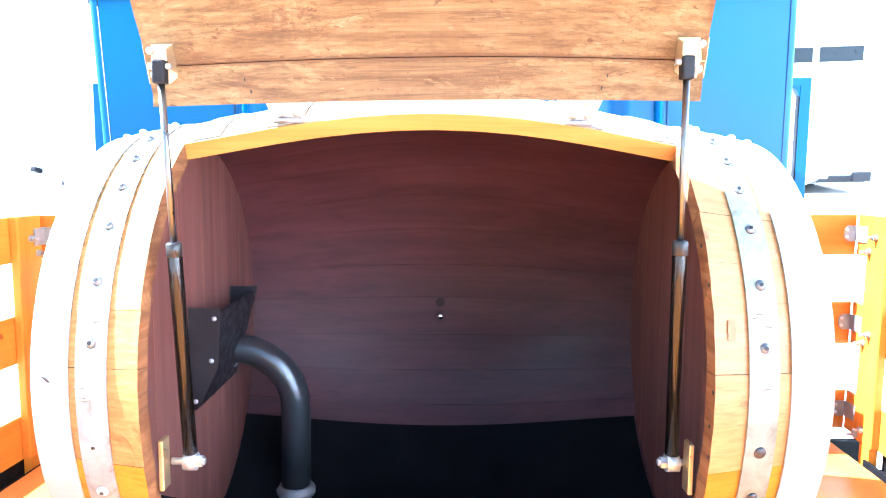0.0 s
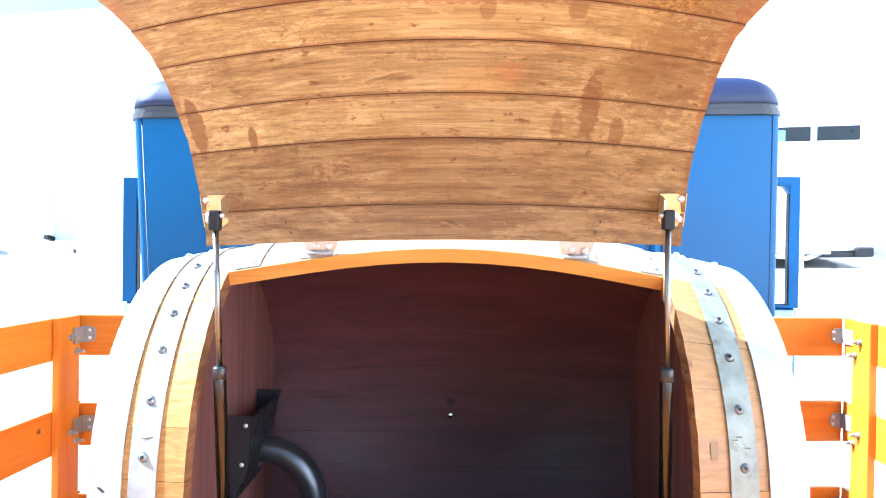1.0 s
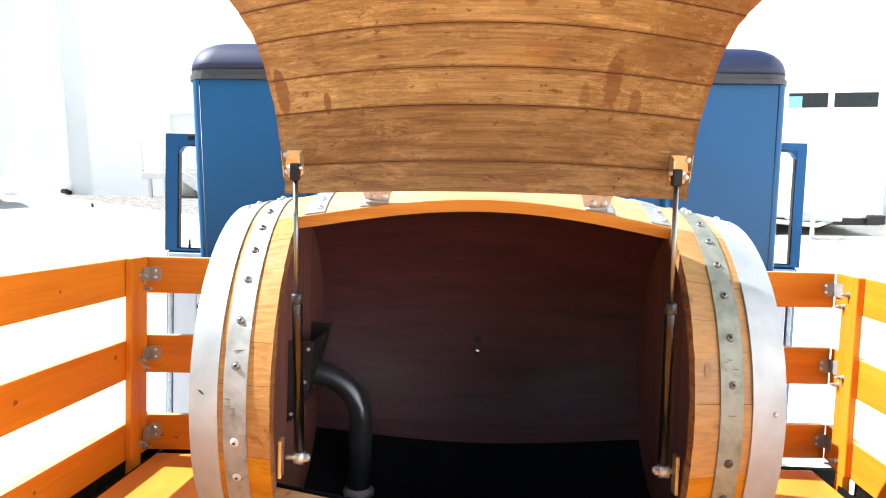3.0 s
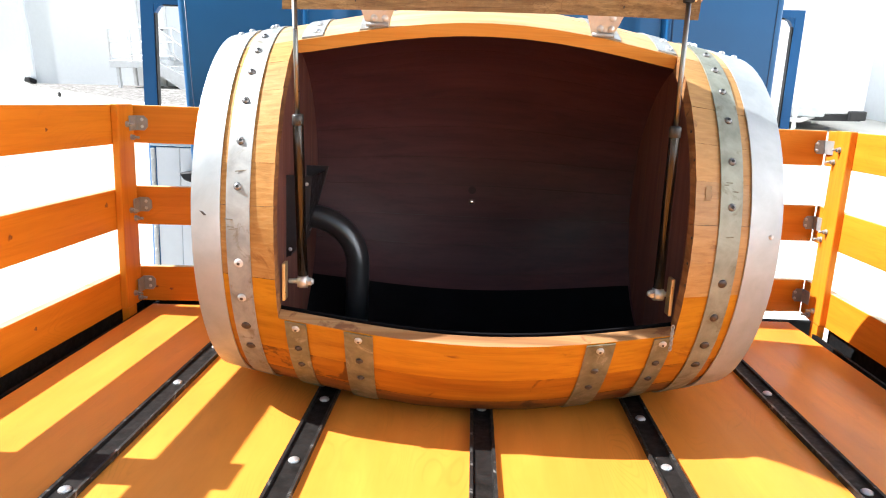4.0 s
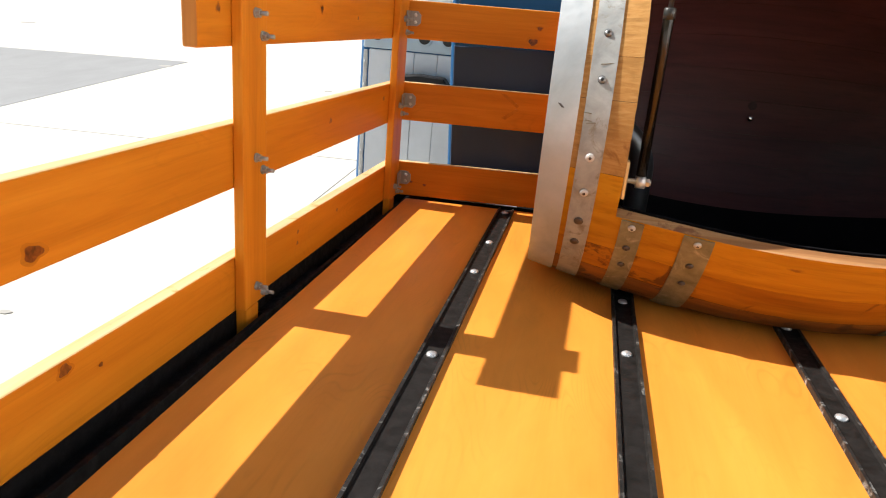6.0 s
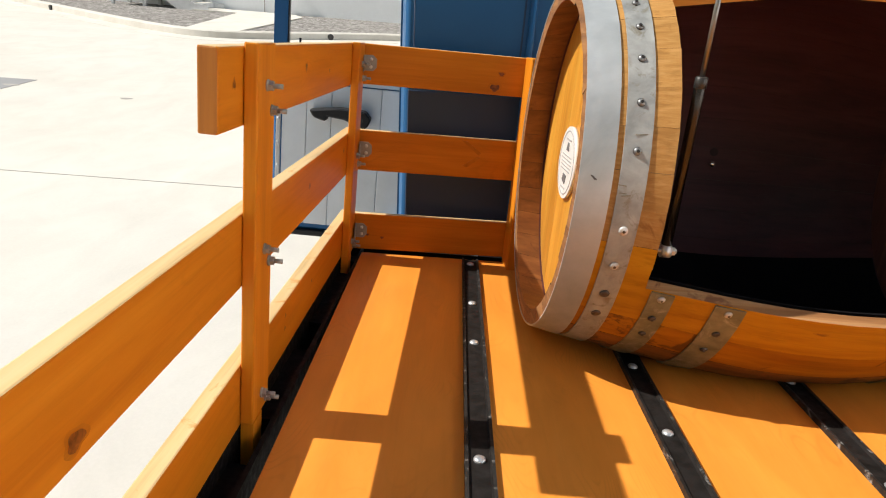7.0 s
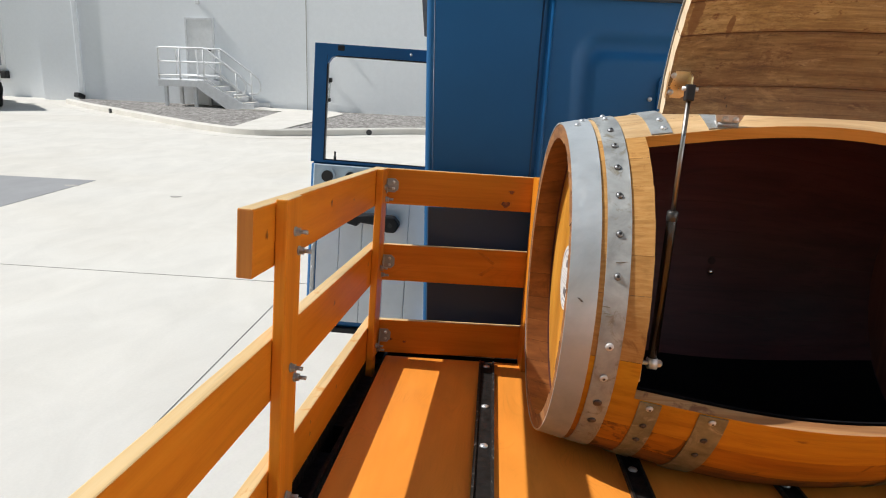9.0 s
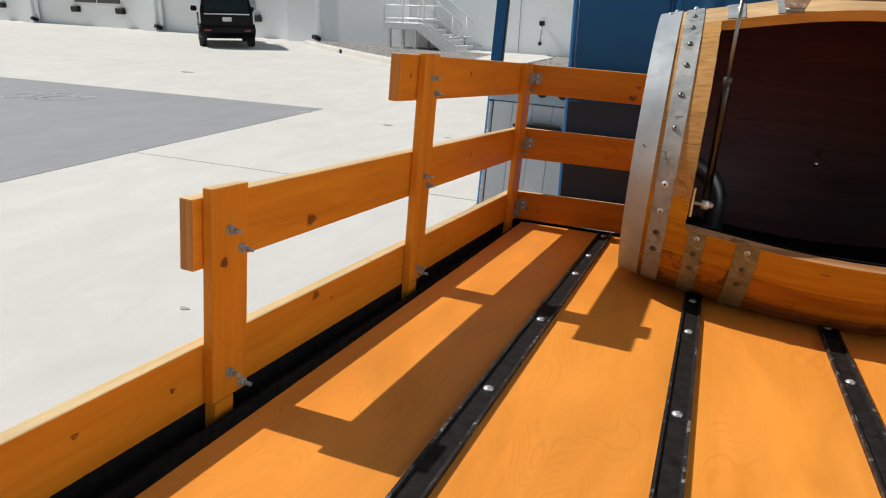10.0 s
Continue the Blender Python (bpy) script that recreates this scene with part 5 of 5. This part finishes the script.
# heads: vertical boards set into the croze
for s in (-1, 1):
    hx = s * 0.425
    thick = 0.045 if s < 0 else 0.024
    R = radius(0.42) - 0.020
    n = 6
    cutz = [-R + 2 * R * k / n for k in range(n + 1)]
    for a, b in zip(cutz, cutz[1:]):
        arc = []
        for k in range(9):
            y = a + 0.0002 + (b - a - 0.0004) * k / 8
            arc.append((y, math.sqrt(max(0.0, R * R - y * y))))
        outline = [(y, z * UP) for y, z in arc] + [(y, -z * DOWN) for y, z in arc[::-1]]
        bm = prism(outline, 0, min(hx, hx - s * thick), max(hx, hx - s * thick))
        for f in bm.faces:
            if f.calc_center_median().x * s < abs(hx) - thick + 0.004:
                f.material_index = 1
        part("head_board", bm, [M["head"], M["inside_head"]], barrel)
    # Added disc within the head blocks sun through its board gaps.
    disc = [(R * 0.995 * math.cos(2 * math.pi * k / 48), R * 0.995 * math.sin(2 * math.pi * k / 48)) for k in range(48)]
    part("head_flagging", prism([(y, z * (UP if z > 0 else DOWN)) for y, z in disc], 0, min(hx - s * 0.010, hx - s * 0.014), max(hx - s * 0.010, hx - s * 0.014)), M["seam"], barrel)
    if s < 0:
        plate = part("head_plate", rod((hx - 0.008, 0.02, -0.012), (hx + 0.0, 0.02, -0.012), 0.072, 40), M["label"], barrel, "round white enamel plate with black print")
        part("print_ring", moved(ring_plate([(0.064 * math.cos(2 * math.pi * k / 40), 0.064 * math.sin(2 * math.pi * k / 40)) for k in range(40)], [(0.062 * math.cos(2 * math.pi * k / 40), 0.062 * math.sin(2 * math.pi * k / 40)) for k in range(40)], 0, hx - 0.0088, hx - 0.008), Matrix.Translation((0, 0.02, -0.012))), M["faint"], plate)
        for dz, w, h, m in ((0.014, 0.040, 0.0022, "faint"), (0.007, 0.044, 0.0022, "faint"), (0.0, 0.042, 0.0022, "faint"), (-0.007, 0.044, 0.0022, "faint"), (-0.014, 0.038, 0.0022, "faint"), (0.046, 0.020, 0.003, "faint"), (-0.050, 0.018, 0.003, "faint")):
            part("print_bar", box(hx - 0.0092, hx - 0.008, 0.02 - w, 0.02 + w, -0.012 + dz - h / 2, -0.012 + dz + h / 2), M[m], plate)
        part("printed_shape", moved(prism([(-0.012, 0.024), (0.012, 0.024), (0.006, 0.040), (-0.004, 0.040)], 0, hx - 0.0092, hx - 0.008), Matrix.Translation((0, 0.02, -0.012))), M["print_dark"], plate)
        part("printed_shape", moved(prism([(-0.016, -0.024), (0.010, -0.022), (0.016, -0.036), (-0.010, -0.042)], 0, hx - 0.0092, hx - 0.008), Matrix.Translation((0, 0.02, -0.012))), M["print_dark"], plate)

# black liner in the belly
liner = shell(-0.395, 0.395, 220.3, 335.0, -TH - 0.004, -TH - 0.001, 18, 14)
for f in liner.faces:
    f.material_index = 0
part("belly_liner", liner, M["liner"], barrel, "black lining in the belly")

# intake elbow and hopper box on the head
PY = 0.122
PX = -0.015
elbow = [(-0.378, PY, -0.047), (-0.36 + PX, PY, -0.048)]
for k in range(11):
    a = radians(90 - 9 * k)
    elbow.append((-0.352 + PX + 0.108 * math.cos(a), PY, -0.158 + 0.108 * math.sin(a)))
elbow += [(-0.244 + PX, PY, -0.22), (-0.246 + PX, PY, -0.316)]
pp = part("intake_pipe", tube(elbow, 0.0265, 20), M["pipe"], barrel, "black iron elbow pipe from the head to the belly")
part("flange", stepped((-0.246 + PX, PY, -0.328), (-0.246 + PX, PY, -0.308), [(0, 0.036), (0.6, 0.036), (0.8, 0.031), (1.0, 0.030)], 24), M["bracket"], pp, "grey threaded flange")
part("collar", tube([(-0.384, PY, -0.0475), (-0.366, PY, -0.048)], 0.036, 24), M["galv_worn"], pp)
hop = part("hopper", prism([(-0.402, 0.062), (-0.330, 0.062), (-0.336, -0.030), (-0.362, -0.085), (-0.402, -0.125)], 1, -0.072, -0.068), M["sheet"], barrel, "black folded sheet-metal hopper on the head")
part("side_plate", prism([(-0.402, 0.062), (-0.330, 0.062), (-0.352, -0.02), (-0.402, -0.115)], 1, 0.138, 0.142), M["sheet"], hop)
part("chute_plate", prism([(-0.336, 0.052), (-0.372, -0.10), (-0.378, -0.10), (-0.340, 0.054)], 1, -0.068, 0.138), M["sheet"], hop)
for x, z in ((-0.340, 0.046), (-0.346, -0.02), (-0.372, -0.085)):
    part("screw", dome((x, -0.072, z), (0, -1, 0), 0.004, 0.003, 8), M["bolt"], hop)
part("wall_bolt", dome((0.006, 0.3415, -0.034), (0, -1, 0), 0.0088, 0.006, 16), M["white_bolt"], barrel, "bright bolt end in the back staves")
part("burn_mark", rod((0.006, 0.349, -0.004), (0.006, 0.3445, -0.004), 0.010, 12), M["smudge"], barrel)

# ---- the lid: staves swung up on its hinges ----
lid_cut = [-23.3, -7.0, 10.6, 21.7, 34.3, 44.8, 60.1, 68.3]
LH = 0.331
lid = part("lid", shell(-LH, LH, lid_cut[0], lid_cut[1] - 0.11, -TH, 0, 16, 3, at=on_lid), LIDM, barrel, "raised lid of stained and weathered oak staves")
LID = BARREL.inverted() @ pose(-0.0373, 1.6184, 0.3445, 0, 0, 4.15) @ Matrix.Translation((-0.0202, -0.6026, 0.3067)) @ Matrix.Rotation(-0.0164, 4, "Y") @ Matrix.Rotation(-0.030, 4, "Z") @ Matrix.Rotation(radians(-99.6), 4, "X")
lid.matrix_basis = LID
lip = shell(-LH, LH, lid_cut[0] - 0.07, lid_cut[0], -TH + 0.0002, -TH + 0.0080, 16, 1, at=on_lid)
for f in lip.faces:
    f.material_index = 0
part("stained_lip", lip, M["lip_stain"], lid, "wine-red stain along the inner lip")
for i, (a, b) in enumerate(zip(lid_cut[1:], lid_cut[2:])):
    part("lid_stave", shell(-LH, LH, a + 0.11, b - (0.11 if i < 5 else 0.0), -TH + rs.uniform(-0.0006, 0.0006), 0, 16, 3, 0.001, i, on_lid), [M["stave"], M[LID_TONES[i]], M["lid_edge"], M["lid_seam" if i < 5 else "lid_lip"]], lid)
for s in (-1, 1):
    for s0, s1 in ((0.300, 0.334), (0.188, 0.238)):
        a, b = sorted((s * s0, s * s1))
        hoop("lid_hoop", a, b, -22.8, 67.8, M["galv_worn"], lid, 0.0035, 2, at=on_lid)


# strut brackets inside the lid, hinges, struts
for s in (-1, 1):
    at = on_lid(s * 0.3165, 59.1, -TH)
    nrm = -on_lid(0, 60.5)
    fr = Matrix.Translation(at) @ nrm.to_track_quat("Z", "X").to_matrix().to_4x4()
    lb = part("strut_bracket", moved(prism([(-0.021, -s * 0.019), (0.018, -s * 0.019), (0.025, -s * 0.010), (0.025, s * 0.016), (-0.021, s * 0.016)], 2, 0.0, 0.003), fr), M["brassy"], lid, "yellow zinc strut bracket with a folded ear")
    part("ear", moved(prism([(-0.020, 0.0), (0.014, 0.0), (0.002, 0.020), (-0.006, 0.026), (-0.018, 0.022)], 1, -s * 0.0185 - 0.0013, -s * 0.0185 + 0.0013), fr), M["brassy"], lb)
    for u in (-0.014, 0.015):
        part("screw", dome(fr @ Vector((u, s * 0.008, 0.003)), nrm, 0.0052, 0.0035, 10), M["bolt"], lb)
    for u in (0.0, 0.012):
        part("screw_hole", rod(on_lid(s * (0.225 - 0.5 * u), 63.5 + 200 * u, -TH - 0.0006), on_lid(s * (0.225 - 0.5 * u), 63.5 + 200 * u, -TH + 0.004), 0.003, 8), M["ink"], lid)
    hx = s * 0.195 - 0.006
    foot = on(0.195, HI + 0.6, 0.001)
    hg = part("hinge", moved(box(hx - 0.019, hx + 0.019, -0.001, 0.020, 0.0, 0.003, 0.001), Matrix.Translation((0, foot.y, foot.z)) @ Matrix.Rotation(radians(90 - HI), 4, "X")), M["zinc"], barrel, "zinc hinge plate between lid and barrel")
    a, b = Vector((0, foot.y + 0.002, foot.z + 0.004)), Vector((0, foot.y - 0.020, foot.z + 0.060))
    d = (b - a).normalized()
    h = (b - a).length
    LEAF = Matrix.Translation(a) @ Matrix.Rotation(math.atan2(-d.y, d.z), 4, "X")
    part("leaf", moved(prism([(hx - 0.019, 0.0), (hx + 0.019, 0.0), (hx + 0.031, 0.034), (hx + 0.031, h), (hx - 0.031, h), (hx - 0.031, 0.034)], 1, -0.0015, 0.0015), LEAF), M["zinc"], hg)
    part("knuckle", rod((hx - 0.019, a.y - 0.004, a.z), (hx + 0.019, a.y - 0.004, a.z), 0.0042, 12), M["bracket"], hg)
    for u, f in ((0.013, 0.012), (-0.006, 0.012), (0.013, 0.030)):
        part("screw", dome(LEAF @ Vector((hx + u, -0.0015, f)), (0, -1, -0.2), 0.0062, 0.004, 10), M["bolt"], hg)
    edge = RINGS[s][4]
    top = Vector((-0.319, -0.2965, 0.386) if s < 0 else (0.288, -0.2975, 0.396))
    low = Vector((-0.3104, -0.2634, -0.0975) if s < 0 else (0.303, -0.265, -0.094))
    mid = top.lerp(low, 0.42)
    gs = part("gas_strut", stepped(mid, low.lerp(mid, 0.04), [(0, 0.0082), (0.01, 0.0088), (1.0, 0.0088)], 18), M["strut"], barrel, "glossy black gas strut with steel rod")
    part("bearing_cap", stepped(mid.lerp(top, 0.012), mid.lerp(low, 0.06), [(0, 0.0072), (0.12, 0.0096), (0.9, 0.0096), (0.92, 0.009)], 18), M["bearing"], gs, "dark grey bearing cap")
    part("strut_rod", rod(top.lerp(low, 0.03), mid, 0.0040, 14), M["chrome"], gs)
    part("rod_end", moved(box(-0.0075, 0.0075, -0.008, 0.008, -0.016, 0.011, 0.0025, 2), Matrix.Translation(top)), M["plastic"], gs)
    part("pivot_pin", rod(top + Vector((-0.013, 0, 0.004)), top + Vector((0.013, 0, 0.004)), 0.0036, 12), M["bolt"], gs)
    part("end_eye", join(rod(low + Vector((-0.008, 0, 0)), low + Vector((0.008, 0, 0)), 0.0115, 16), rod(low - Vector((s * 0.018, 0, 0)), low + Vector((s * 0.024, 0, 0)), 0.0045, 12), hexnut(low - Vector((s * 0.015, 0, 0)), (s, 0, 0), 0.0075, 0.007)), M["bolt"], gs, "bright eye end with bolt and nut")
    part("wall_bracket", box(min(s * edge - s * 0.010, s * edge - s * 0.004), max(s * edge - s * 0.010, s * edge - s * 0.004), -0.290, -0.268, -0.126, -0.061, 0.001), M["brassy"], barrel, "small yellow zinc wall bracket")

# pull handle with a chain, on the outside of the lid
HPH = -11.5
HFR = Matrix.Translation(on_lid(0.0, HPH, 0.002)) @ Matrix.Rotation(radians(90 - HPH), 4, "X") @ Matrix.Translation((-0.001, 0, 0))
hd = part("lid_handle", moved(prism([(-0.052, 0.0), (-0.044, 0.019), (-0.036, 0.025), (-0.026, 0.028), (0.026, 0.028), (0.036, 0.025), (0.044, 0.019), (0.052, 0.0)], 1, -0.015, 0.015, 0.003), HFR), M["plastic"], lid, "black lid handle wrapped in chain")
for i in range(34):
    u = -0.060 + 0.120 * i / 33
    h = 0.0312 if abs(u) < 0.028 else max(0.003, 0.0312 - (abs(u) - 0.028) * 0.95)
    part("chain_link", moved(tube([(0.0030 * math.cos(a), 0.0055 * math.sin(a), 0) for a in [2 * math.pi * k / 8 for k in range(9)]], 0.0015, 6), HFR @ pose(u, 0, h, 0, 90 if i % 2 else 40, 0)), M["galv"] if abs(u) > 0.05 else M["bolt_dark"], hd)

# short safety chain at the corner of the opening
links = []
for i in range(9):
    links.append(moved(tube([(0.0026 * math.cos(a), 0, 0.0044 * math.sin(a)) for a in [2 * math.pi * k / 10 for k in range(11)]], 0.0011, 6), Matrix.Translation(on(0.317 + 0.0009 * i, LO + 3.5 - 0.95 * i, 0.004)) @ pose(0, 0, 0, 0, 0, 90 if i % 2 else 15)))
part("safety_chain", join(*links), M["galv_worn"], barrel, "short dull steel chain")
